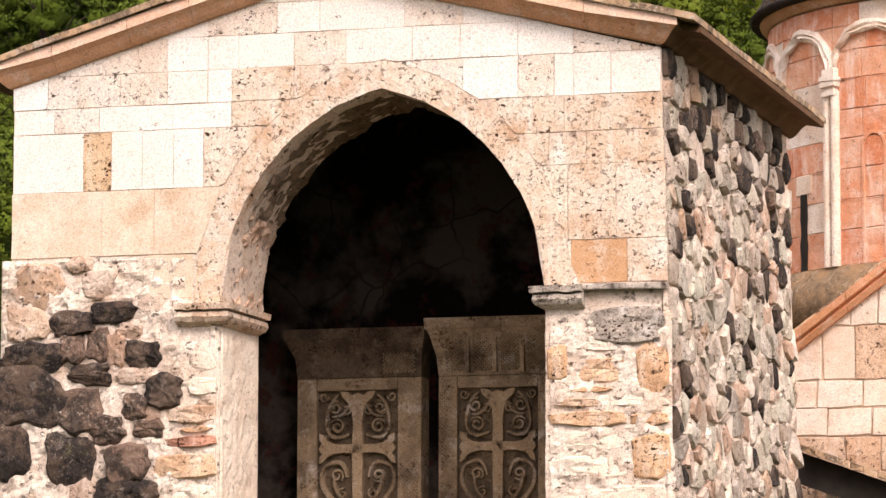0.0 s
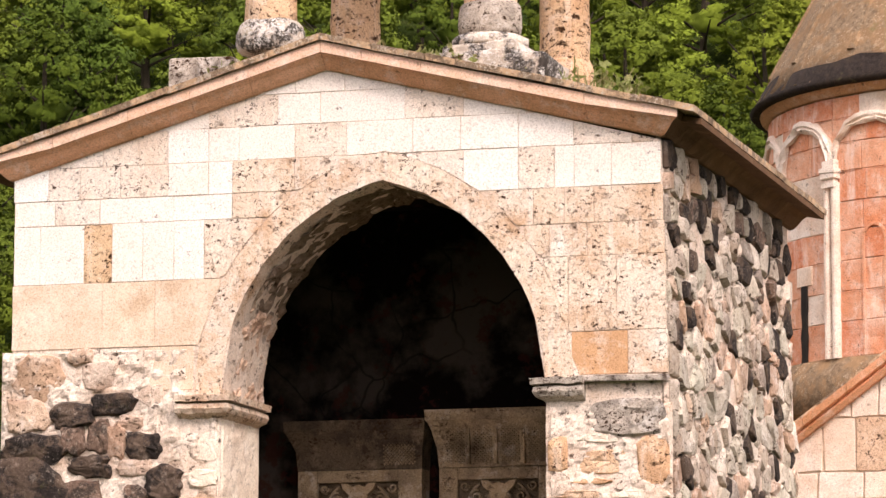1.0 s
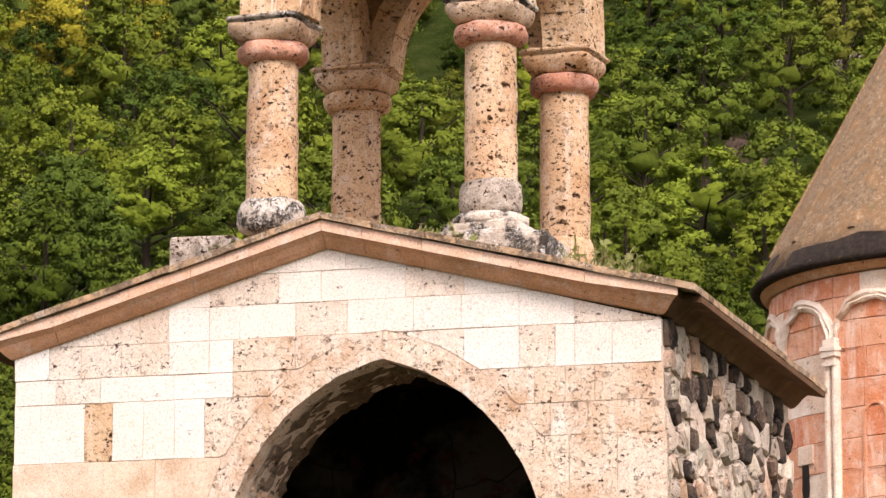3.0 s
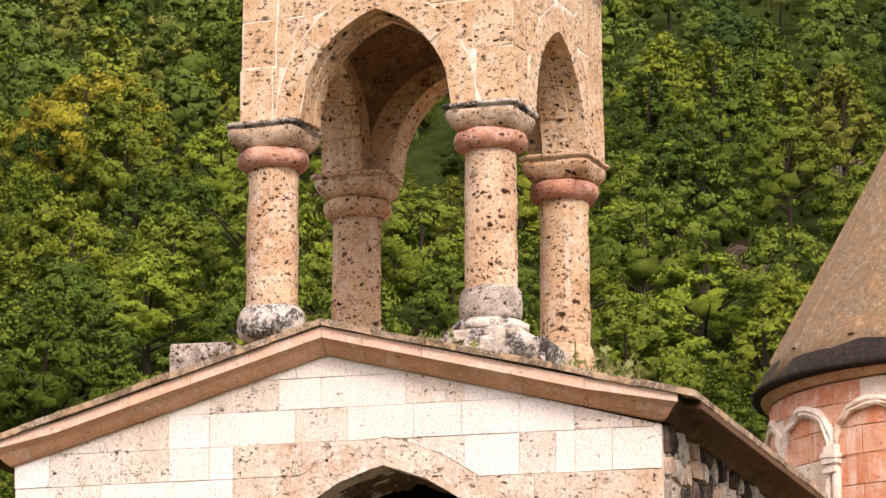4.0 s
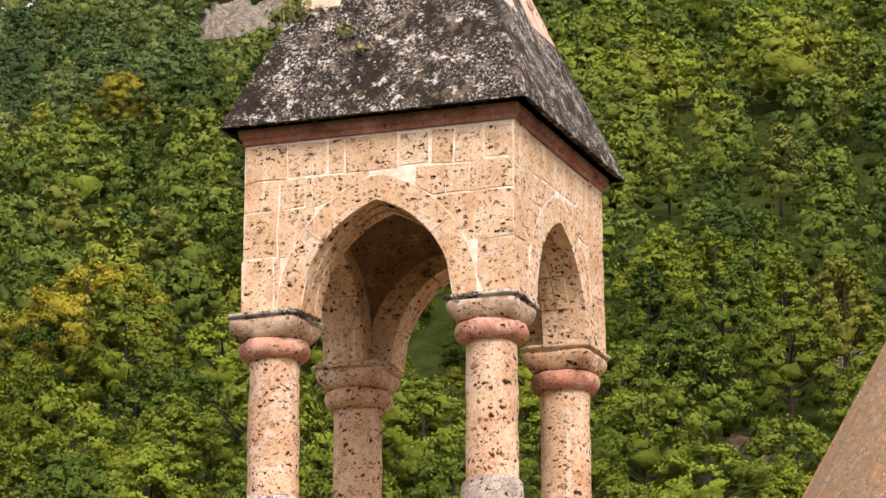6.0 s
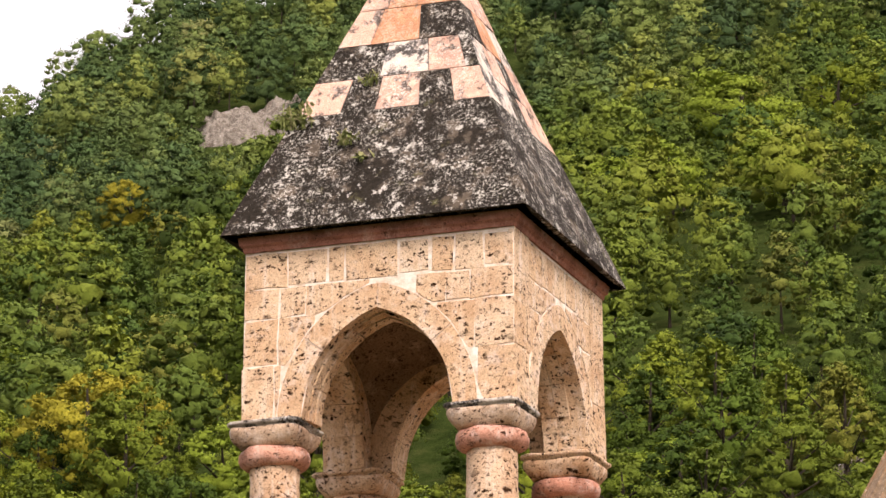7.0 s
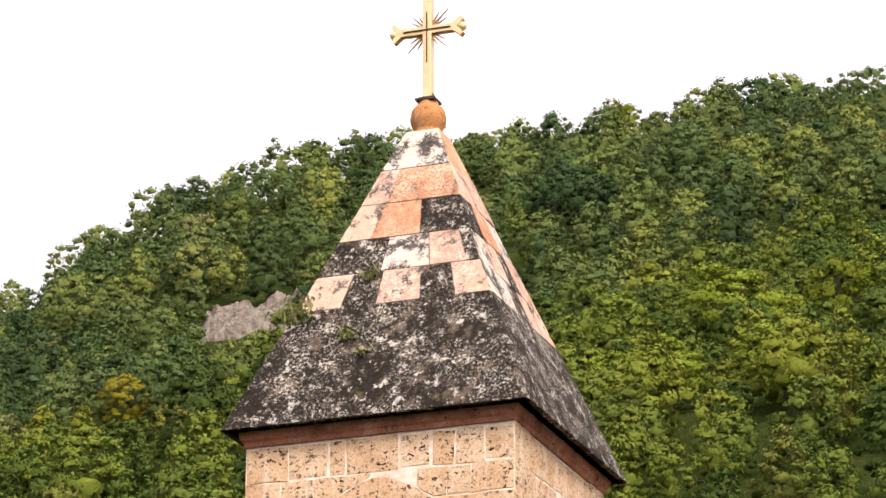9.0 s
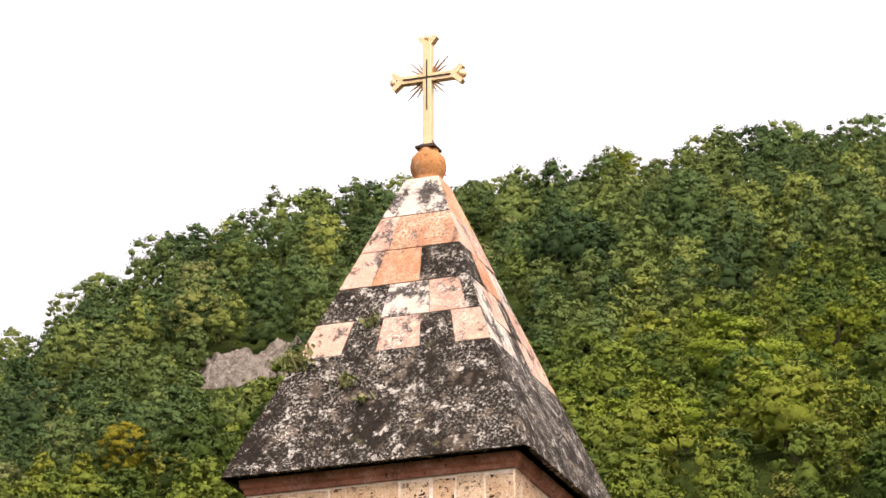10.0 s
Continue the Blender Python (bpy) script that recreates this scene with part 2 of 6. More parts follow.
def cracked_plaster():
    g = Graph("shade_black_plaster")
    # Near-black base puts the unlit niche's shade into the plaster colour.
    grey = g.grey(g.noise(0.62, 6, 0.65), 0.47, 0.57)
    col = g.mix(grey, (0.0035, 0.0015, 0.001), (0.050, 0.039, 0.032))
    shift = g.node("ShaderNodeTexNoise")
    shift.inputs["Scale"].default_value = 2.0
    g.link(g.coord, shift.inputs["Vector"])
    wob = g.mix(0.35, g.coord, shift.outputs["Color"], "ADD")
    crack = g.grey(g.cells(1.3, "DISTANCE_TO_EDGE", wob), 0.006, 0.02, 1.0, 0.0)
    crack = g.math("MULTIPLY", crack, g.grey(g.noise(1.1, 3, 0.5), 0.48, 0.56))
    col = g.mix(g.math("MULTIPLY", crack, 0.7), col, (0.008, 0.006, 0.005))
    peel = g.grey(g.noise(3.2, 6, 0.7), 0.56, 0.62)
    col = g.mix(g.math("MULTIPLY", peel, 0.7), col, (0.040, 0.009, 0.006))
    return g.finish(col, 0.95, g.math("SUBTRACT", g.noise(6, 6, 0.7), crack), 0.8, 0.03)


SHADED_PLASTER = cracked_plaster()


CARVED = stone("carved_brown_tuff", [(0.35, 0.255, 0.16), (0.31, 0.225, 0.14)], 0.8, (0.13, 0.09, 0.06), 0.95, None, 1.0, 1.2)
# Sunk field darker than the relief: recess shade and crevice dirt in its colour.
CARVED_SUNK = stone("dirt_and_shade_sunk_field", [(0.150, 0.105, 0.068), (0.120, 0.085, 0.055)], 0.9, (0.05, 0.035, 0.024), 0.8, None, 1.0, 1.4, (0.30, 0.22, 0.14))
# Crown tone joins soot with the shade of the niche's upper part.
CARVED_SOOT_SHADE = stone("soot_and_shade_crown_tuff", [(0.105, 0.075, 0.050), (0.125, 0.09, 0.06)], 0.9, (0.035, 0.024, 0.018), 0.9, None, 1.0, 1.4, (0.34, 0.25, 0.17))
CARVED_PLAIN = stone("brown_slab_tuff", [(0.40, 0.29, 0.18), (0.36, 0.26, 0.165)], 0.6, (0.20, 0.14, 0.09), 0.7, None, 0.7, 0.8)
BASALT = lichened("dark_basalt", (0.105, 0.072, 0.052), (0.018, 0.014, 0.012), (0.46, 0.38, 0.31), 0.49, 3.4, 0.4, 0.28)
BROWN_BASALT = lichened("brown_basalt", (0.19, 0.122, 0.088), (0.036, 0.026, 0.020), (0.56, 0.45, 0.36), 0.51, 3.4, 0.6, 0.4)
BASE_STONE = lichened("black_and_white_lichened_stone", (0.56, 0.47, 0.38), (0.030, 0.025, 0.021), (0.86, 0.81, 0.75), 0.50, 3.2, 0.9, 0.9)
SLAB = lichened("lichened_roof_slab", (0.52, 0.34, 0.20), (0.11, 0.075, 0.048), (0.62, 0.52, 0.41), 0.50, 4.0, 0.8)
ROOF_DARK = lichened("dark_lichen_roof", (0.115, 0.088, 0.062), (0.013, 0.010, 0.007), (0.82, 0.75, 0.64), 0.43, 3.2, 0.74, 0.80)
ROOF_PINK = lichened("pink_roof_stone", (0.68, 0.41, 0.295), (0.055, 0.042, 0.034), (0.84, 0.70, 0.59), 0.565, 4.5, 0.9, 0.45)
ROOF_ORANGE = lichened("orange_roof_stone", (0.58, 0.275, 0.145), (0.08, 0.05, 0.036), (0.82, 0.62, 0.46), 0.59, 4.5, 1.1, 0.4)
ROOF_PALE = lichened("pale_roof_stone", (0.72, 0.58, 0.47), (0.04, 0.035, 0.03), (0.82, 0.75, 0.67), 0.515, 3.6, 0.8)
CONE = lichened("brown_cone_slab", (0.27, 0.165, 0.088), (0.120, 0.082, 0.050), (0.80, 0.66, 0.48), 0.50, 2.4, 0.45, 0.22)
CONE_RIM = lichened("black_rim_stone", (0.034, 0.024, 0.017), (0.014, 0.010, 0.008), (0.12, 0.09, 0.06), 0.45, 4.0, 0.1, 0.2)
RED_TUFF = stone("red_church_tuff", [(0.66, 0.255, 0.125), (0.62, 0.21, 0.10), (0.69, 0.31, 0.17), (0.70, 0.36, 0.22)], 0.8, (0.82, 0.60, 0.47), 0.5, ((0.84, 0.72, 0.62), 0.6), 0.6, 0.7, spread=0.3)
PALE_TUFF = stone("pale_church_tuff", [(0.84, 0.74, 0.64), (0.78, 0.63, 0.50), (0.82, 0.70, 0.59)], 0.7, (0.62, 0.39, 0.25), 0.6, None, 0.7, 0.7, spread=0.3)
GOLD = plain("gilded_metal", (0.80, 0.60, 0.36), 0.45, (0.74, 0.50, 0.26), 9.0, 0.05, 0.35)
OLD_GOLD = plain("tarnished_gilding", (0.34, 0.22, 0.11), 0.5, (0.22, 0.14, 0.07), 14.0, 0.1, 0.4)
IRON = plain("dark_iron", (0.05, 0.04, 0.035), 0.6, (0.09, 0.06, 0.04), 20.0, 0.2, 0.4)
BARK = plain("bark", (0.050, 0.038, 0.025), 0.95, (0.030, 0.023, 0.016), 3.0, 0.8)
ROCK = lichened("brown_grey_rock", (0.23, 0.195, 0.155), (0.060, 0.048, 0.036), (0.46, 0.42, 0.36), 0.48, 0.9, 0.8)
SOIL = plain("bare_brown_soil", (0.085, 0.058, 0.040), 0.95, (0.045, 0.030, 0.022), 1.2, 0.9)
# Near-black put where openings and undersides lie in shade.
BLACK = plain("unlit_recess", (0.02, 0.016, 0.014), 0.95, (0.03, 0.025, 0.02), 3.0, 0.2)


def leaf_material(name, tones, vary="object", glow=0.10):
    """Foliage: a tone for each spray of leaves, another for each tree."""
    g = Graph(name)
    geo = g.node("ShaderNodeNewGeometry").outputs["Random Per Island"]
    col = g.ramp(geo, *[(i / (len(tones) - 1), c) for i, c in enumerate(tones)])
    if vary:
        own = g.info
        if vary == "tree":
            at = g.node("ShaderNodeAttribute")
            at.attribute_name = "tone"
            own = at.outputs["Fac"]
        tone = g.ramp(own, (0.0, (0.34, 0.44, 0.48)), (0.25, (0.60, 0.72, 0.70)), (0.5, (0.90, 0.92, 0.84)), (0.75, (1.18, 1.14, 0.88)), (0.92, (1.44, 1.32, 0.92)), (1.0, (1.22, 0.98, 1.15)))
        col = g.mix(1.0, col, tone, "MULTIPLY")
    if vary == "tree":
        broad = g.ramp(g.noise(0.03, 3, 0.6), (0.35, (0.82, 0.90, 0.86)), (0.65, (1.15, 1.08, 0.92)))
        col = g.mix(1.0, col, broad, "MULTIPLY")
    fleck = g.noise(6.0 if vary else 30, 6, 0.8)
    col = g.mix(1.0, col, g.ramp(fleck, (0.30, (0.70, 0.76, 0.78)), (0.50, (1.0, 1.0, 1.0)), (0.70, (1.20, 1.15, 1.0))), "MULTIPLY")
    m = g.finish(col, 0.9, g.noise(4.0, 6, 0.8), 0.8, 0.15)
    tr = g.node("ShaderNodeBsdfTranslucent")
    g.link(col, tr.inputs[0])
    mx = g.node("ShaderNodeMixShader")
    mx.inputs[0].default_value = glow
    g.link(g.bsdf.outputs[0], mx.inputs[1])
    g.link(tr.outputs[0], mx.inputs[2])
    g.link(mx.outputs[0], g.out.inputs[0])
    return m


LEAF = leaf_material("broadleaf_foliage", [(0.121, 0.159, 0.018), (0.129, 0.167, 0.020), (0.136, 0.176, 0.022), (0.146, 0.186, 0.025)])
LEAF_FRESH = leaf_material("fresh_green_foliage", [(0.180, 0.240, 0.022), (0.192, 0.251, 0.024), (0.202, 0.261, 0.026), (0.217, 0.274, 0.030)], "")
LEAF_GOLD = leaf_material("yellowing_foliage", [(0.280, 0.250, 0.022), (0.312, 0.274, 0.025), (0.351, 0.302, 0.030)], "")
# Hilltop leaves bluer and lighter: distance haze mixed into their colour.
LEAF_HAZED = leaf_material("hazed_hilltop_foliage", [(0.125, 0.169, 0.057), (0.134, 0.177, 0.059), (0.142, 0.185, 0.062), (0.151, 0.194, 0.065)], "tree")
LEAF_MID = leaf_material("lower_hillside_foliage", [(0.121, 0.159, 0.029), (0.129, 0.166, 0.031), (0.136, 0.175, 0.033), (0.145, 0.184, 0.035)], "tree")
LEAF_DEEP = leaf_material("deep_green_foliage", [(0.081, 0.112, 0.011), (0.090, 0.121, 0.012), (0.099, 0.130, 0.013)])
WEED = leaf_material("roof_weeds", [(0.16, 0.19, 0.05), (0.24, 0.26, 0.09), (0.36, 0.31, 0.16)], "")


def ground_material():
    g = Graph("hillside_undergrowth")
    col = g.ramp(g.noise(0.5, 10, 0.78), (0.3, (0.012, 0.018, 0.005)), (0.5, (0.030, 0.044, 0.010)), (0.66, (0.055, 0.062, 0.018)), (0.8, (0.075, 0.06, 0.035)))
    m = g.finish(col, 1.0, g.noise(1.4, 8, 0.7), 1.0, 0.4)
    g.bsdf.inputs["Specular IOR Level"].default_value = 0.0
    return m


GROUND = ground_material()

# ---- mesh helpers ----
def part(name, bm, material, parent=None, label=""):
    """Links a bmesh (or a finished mesh) as one object under a thing or a part."""
    if isinstance(bm, bmesh.types.BMesh):
        me = bpy.data.meshes.new(name)
        bm.to_mesh(me)
        bm.free()
    else:
        me = bm
    if not me.materials:
        me.materials.append(material)
    ob = new(name, me)
    ob.parent = parent
    if label:
        tagged(ob, label=label)
    return ob


def mesh_of(name, verts, faces, smooth=False):
    me = bpy.data.meshes.new(name)
    me.from_pydata(verts, [], faces)
    me.update()
    if smooth:
        me.polygons.foreach_set("use_smooth", [True] * len(me.polygons))
    return me


def box(bm, x0, x1, y0, y1, z0, z1, bevel=0.0):
    vs = [bm.verts.new((x, y, z)) for x in (x0, x1) for y in (y0, y1) for z in (z0, z1)]
    fs = [bm.faces.new([vs[i] for i in f]) for f in ((0, 1, 3, 2), (4, 6, 7, 5), (0, 4, 5, 1), (2, 3, 7, 6), (0, 2, 6, 4), (1, 5, 7, 3))]
    if bevel:
        bmesh.ops.bevel(bm, geom=list({e for f in fs for e in f.edges}), offset=bevel, segments=2, profile=0.6, affect="EDGES")
    return fs


def prism(bm, outline, y0, y1):
    """A solid from an outline of (x, z), between two depths."""
    a = [bm.verts.new((x, y0, z)) for x, z in outline]
    b = [bm.verts.new((x, y1, z)) for x, z in outline]
    n = len(a)
    bm.faces.new(a)
    bm.faces.new(b[::-1])
    for i in range(n):
        bm.faces.new((a[i], b[i], b[(i + 1) % n], a[(i + 1) % n]))


def sweep(bm, profile, frames):
    """Sweeps an outline of (u, v) along frames (origin, u axis, v axis); closes the ends."""
    rings = [[bm.verts.new(Vector(o) + Vector(ua) * u + Vector(va) * v) for u, v in profile] for o, ua, va in frames]
    n = len(profile)
    for r, s in zip(rings, rings[1:]):
        for i in range(n):
            bm.faces.new((r[i], r[(i + 1) % n], s[(i + 1) % n], s[i]))
    bm.faces.new(rings[0][::-1])
    bm.faces.new(rings[-1])


def lathe(bm, profile, segments=32, centre=(0, 0), wobble=0.0):
    """Turns a profile of (radius, z) about the upright axis."""
    rings = []
    for r, z in profile:
        ring = []
        for i in range(segments):
            a = 2 * math.pi * i / segments
            k = r * (1 + wobble * noise.noise((math.cos(a) * 2, math.sin(a) * 2, z * 2.2))) if r else 0
            ring.append(bm.verts.new((centre[0] + k * math.cos(a), centre[1] + k * math.sin(a), z)))
        rings.append(ring)
    for r, s in zip(rings, rings[1:]):
        for i in range(segments):
            f = bm.faces.new((r[i], r[(i + 1) % segments], s[(i + 1) % segments], s[i]))
            f.smooth = True
    bm.faces.new(rings[0][::-1])
    bm.faces.new(rings[-1])


def block_mesh(outline, place, depth=0.05, proud=0.012, chamfer=0.012, rough=0.005, rng=random):
    """One dressed stone from a flat outline (u, v). place(u, v, w) puts it in space, w outwards from the wall's face."""
    pts = []
    n = len(outline)
    for i in range(n):
        (u0, v0), (u1, v1) = outline[i], outline[(i + 1) % n]
        k = max(1, min(3, int(math.hypot(u1 - u0, v1 - v0) / 0.22)))
        for j in range(k):
            s = j / k
            pts.append((u0 + (u1 - u0) * s + rng.uniform(-rough, rough), v0 + (v1 - v0) * s + rng.uniform(-rough, rough)))
    cu = sum(p[0] for p in pts) / len(pts)
    cv = sum(p[1] for p in pts) / len(pts)
    tilt = (rng.uniform(-0.006, 0.006), rng.uniform(-0.006, 0.006), rng.uniform(-0.5, 0.5) * proud)
    ring = lambda cut, w: [place(u - math.copysign(min(cut, abs(u - cu) * 0.5), u - cu), v - math.copysign(min(cut, abs(v - cv) * 0.5), v - cv), w + tilt[2] + tilt[0] * (u - cu) + tilt[1] * (v - cv)) for u, v in pts]
    m = len(pts)
    verts = ring(0, -depth) + ring(0, proud - chamfer) + ring(chamfer, proud)
    faces = []
    for r in (0, m):
        faces += [(r + i, r + (i + 1) % m, r + m + (i + 1) % m, r + m + i) for i in range(m)]
    faces.append(tuple(range(2 * m, 3 * m)))
    return mesh_of("block", verts, faces)


def clip(poly, nx, ny, c):
    """The part of a convex outline where nx*x + ny*y <= c."""
    res = []
    for i in range(len(poly)):
        a, b = poly[i], poly[(i + 1) % len(poly)]
        da, db = nx * a[0] + ny * a[1] - c, nx * b[0] + ny * b[1] - c
        if da <= 0:
            res.append(a)
        if da * db < 0:
            s = da / (da - db)
            res.append((a[0] + (b[0] - a[0]) * s, a[1] + (b[1] - a[1]) * s))
    return res


def rubble_cells(x0, x1, y0, y1, size, rng, jitter=0.42, aspect=1.25):
    """Irregular stones that fill a rectangle: cells round scattered seeds."""
    seeds = []
    rows = max(1, round((y1 - y0) / size))
    for j in range(rows):
        cols = max(1, round((x1 - x0) / (size * aspect)))
        for i in range(cols):
            seeds.append((x0 + (i + 0.5 + (j % 2) * 0.5 - 0.25 + rng.uniform(-jitter, jitter)) * (x1 - x0) / cols,
                          y0 + (j + 0.5 + rng.uniform(-jitter, jitter)) * (y1 - y0) / rows, rng.uniform(-0.018, 0.03)))
    cells = []
    for i, (sx, sy, w) in enumerate(seeds):
        poly = [(x0, y0), (x1, y0), (x1, y1), (x0, y1)]
        for k, (tx, ty, w2) in enumerate(seeds):
            dx, dy = tx - sx, (ty - sy) * aspect
            if k == i or abs(dx) > size * 4 or abs(dy) > size * 4:
                continue
            # distances with the vertical stretched, so that stones lie flat
            cx = (tx * tx - sx * sx + aspect * aspect * (ty * ty - sy * sy)) / 2 + (w - w2) * size * 2
            poly = clip(poly, tx - sx, aspect * aspect * (ty - sy), cx)
            if len(poly) < 3:
                break
        if len(poly) >= 3:
            cells.append(poly)
    return cells


def rubble_mesh(poly, place, gap=0.02, bulge=0.05, rng=random, tilt=0.06):
    """A rough field stone: an angular, chipped outline, edges sunk into the mortar, a broken face in a few facets."""
    cu = sum(p[0] for p in poly) / len(poly)
    cv = sum(p[1] for p in poly) / len(poly)
    pts = []
    n = len(poly)
    for i in range(n):
        (a, b), (c, d) = poly[i], poly[(i + 1) % n]
        ln = math.hypot(c - a, d - b)
        if ln < 0.035:
            continue
        chip = rng.uniform(0.02, 0.16)
        for s in (chip, rng.uniform(0.4, 0.6)) if ln > 0.14 else (chip,):
            k = 1 - gap * rng.uniform(0.3, 1.6) / max(math.hypot(a - cu, b - cv), 0.05) - rng.uniform(0, 0.07)
            pts.append((cu + (a + (c - a) * s - cu) * k, cv + (b + (d - b) * s - cv) * k))
    if len(pts) < 4:
        return None
    m = len(pts)
    lift = bulge * rng.uniform(0.5, 1.1)
    tu, tv = rng.uniform(-tilt, tilt), rng.uniform(-tilt, tilt)
    # a ridge across the face splits it into two planes
    ra = rng.uniform(0, math.pi)
    ridge = rng.uniform(0.05, 0.22)
    face = lambda u, v: lift + tu * (u - cu) + tv * (v - cv) - ridge * abs((u - cu) * math.sin(ra) - (v - cv) * math.cos(ra))
    verts = []
    for k in (1.0, 0.985, 0.90, 0.45):
        for u, v in pts:
            kk = k - (rng.uniform(0, 0.07) if k == 0.90 else 0)
            uu, vv = cu + (u - cu) * kk, cv + (v - cv) * kk
            w = face(uu, vv)
            verts.append(place(uu, vv, -0.06 if k == 1.0 else w * 0.45 if k == 0.985 else w + rng.uniform(-0.006, 0.006)))
    faces = []
    for r in (0, m, 2 * m):
        faces += [(r + i, r + (i + 1) % m, r + m + (i + 1) % m, r + m + i) for i in range(m)]
    faces.append(tuple(3 * m + i for i in range(m)))
    return mesh_of("stone", verts, faces)


def boulder_mesh(cx, cz, w, h, place, lift, rng):
    """A big broken field stone: squarish, with flat facets meeting in hard edges."""
    segs, rings = 22, 6
    seed = rng.uniform(0, 50)
    planes = [(rng.uniform(-1.3, 1.3), rng.uniform(-1.0, 1.4), rng.uniform(0.85, 1.25)) for _ in range(4)]
    verts = []
    for k in range(rings + 1):
        f = (1.0, 0.995, 0.95, 0.84, 0.64, 0.36, 0.0)[k]
        for i in range(segs):
            a = 2 * math.pi * i / segs
            c, s = math.cos(a), math.sin(a)
            q = 1 / max(abs(c), abs(s)) ** 0.5
            q *= 1.03 + 0.34 * noise.noise((c * 1.6 + seed, s * 1.6, 0)) + 0.10 * noise.noise((c * 6 + seed, s * 6, 3))
            u, v = f * q * c * 0.53, f * q * s * 0.53
            top = min(pc + pa * u + pb * v for pa, pb, pc in planes)
            edge = min(1.0, (1 - f) * 9) ** 0.6
            d = lift * (top * edge + 0.20 * noise.noise((u * 5 + seed, v * 5, 8)) + 0.10 * noise.noise((u * 14 + seed, v * 14, 2)))
            verts.append(place(cx + u * w, cz + v * h, -0.06 if k == 0 else d))
    faces = [(k * segs + i, k * segs + (i + 1) % segs, (k + 1) * segs + (i + 1) % segs, (k + 1) * segs + i) for k in range(rings) for i in range(segs)]
    return mesh_of("stone", verts, faces)


def courses(x0, x1, z0, z1, low, high, pieces, rng):
    """Uneven layers of long flat stones, as outlines (u, v)."""
    res = []
    z = z0
    while z < z1 - low * 0.5:
        h = min(rng.uniform(low, high), z1 - z)
        cuts = [x0] + sorted(x0 + (x1 - x0) * (i + rng.uniform(-0.28, 0.28)) / pieces for i in range(1, pieces)) + [x1]
        if rng.random() < 0.3 and pieces > 1:
            cuts = [cuts[0], *cuts[2:]]
        for a, b in zip(cuts, cuts[1:]):
            d = lambda: rng.uniform(-0.028, 0.028)
            k = (b - a) / 3
            res.append([(a + d(), z + d()), (a + k, z + d()), (a + 2 * k, z + d()), (b + d(), z + d()), (b + d(), z + h + d()), (a + 2 * k, z + h + d()), (a + k, z + h + d()), (a + d(), z + h + d())])
        z += h
    return res


def mortar_bed(name, u0, u1, v0, v1, place, parent, amount=0.03, cell=0.07, level=0.0, material=None):
    """An uneven skin of lime mortar, between the stones of a rubble wall."""
    nu, nv = int((u1 - u0) / cell), int((v1 - v0) / cell)
    verts = []
    for j in range(nv + 1):
        for i in range(nu + 1):
            u, v = u0 + (u1 - u0) * i / nu, v0 + (v1 - v0) * j / nv
            edge = min(i, nu - i, j, nv - j) == 0
            verts.append(place(u, v, level - 0.04 if edge else level + amount * (noise.noise((u * 3.5, v * 3.5, 2)) + 0.8 * noise.noise((u * 9, v * 9, 7)) + 0.4 * noise.noise((u * 21, v * 21, 4)))))
    w = nu + 1
    faces = [(j * w + i, j * w + i + 1, (j + 1) * w + i + 1, (j + 1) * w + i) for j in range(nv) for i in range(nu)]
    return part(name, mesh_of(name, verts, faces), material or MORTAR, parent)


def thing(name, m, label, category, group="", kind=""):
    e = new(name)
    e.matrix_world = m
    return tagged(e, label, category, group, kind)


# ---- ground and wooded hill ----
BASE_Z = 1.25          # ground beside the bell tower
HILL_START = 112.0


def hill_z(x, y):
    z = 0.0
    if y > 8:
        z += BASE_Z * min(1.0, (y - 8) / 22.0)
    d = y - HILL_START
    if d > -30:
        rise = 0.478 * max(0.0, d + 8 * noise.noise((x * 0.012, y * 0.012, 0)))
        rise += 0.021 * max(0.0, d - 270)
        ridge = 510 + 40 * noise.noise((x * 0.006, 3.1, 0))
        if y > ridge:
            rise -= 0.85 * (y - ridge)
        xc = max(-90, min(90, x))
        side = (0.245 * xc - (0.0021 if xc > 0 else 0.0019) * xc * xc) * min(1.0, max(0.0, d / 200.0))
        side += 3.6 * math.exp(-((x + 35) / 13.0) ** 2) * min(1.0, max(0.0, d / 200.0))
        z += max(-6.0, rise + side) * min(1.0, max(0.0, (d + 30) / 60.0))
        z += 3.0 * noise.noise((x * 0.03, y * 0.03, 5.0)) * min(1.0, max(0.0, d / 100.0))
    return z


def build_ground():
    xs = [-2500, -1400, -800, -500, -350] + list(range(-240, 241, 10)) + [350, 500, 800, 1400, 2500]
    ys = [-2500, -1200, -500, -200, -80, -30, 0, 8, 15, 22, 30, 36, 44, 55, 70] + list(range(80, 660, 8)) + [700, 800, 1000, 1500, 2500]
    verts = [(x, y, hill_z(x, y) if y < 660 else hill_z(x, 660)) for y in ys for x in xs]
    w = len(xs)
    faces = [(j * w + i, j * w + i + 1, (j + 1) * w + i + 1, (j + 1) * w + i) for j in range(len(ys) - 1) for i in range(w - 1)]
    ob = part("ground", mesh_of("ground", verts, faces, True), GROUND)
    tagged(ob, "grassy ground rising into a steep wooded hillside", "ground", kind="structure")


build_ground()

# ---- bell tower: a gabled stone porch with an open arch ----
TURN = radians(-16.2)
B = Matrix.Translation((2.22, 40.0, 0.0)) @ Matrix.Rotation(TURN, 4, "Z")
HALF, SPRING, APEX, ARCH_X = 1.765, 6.05, 8.26, -2.985
RAD = ((APEX - SPRING) ** 2 + HALF ** 2) / (2 * HALF)
WALL_L, WALL_R, WALL_BACK = -7.11, 0.0, 6.6
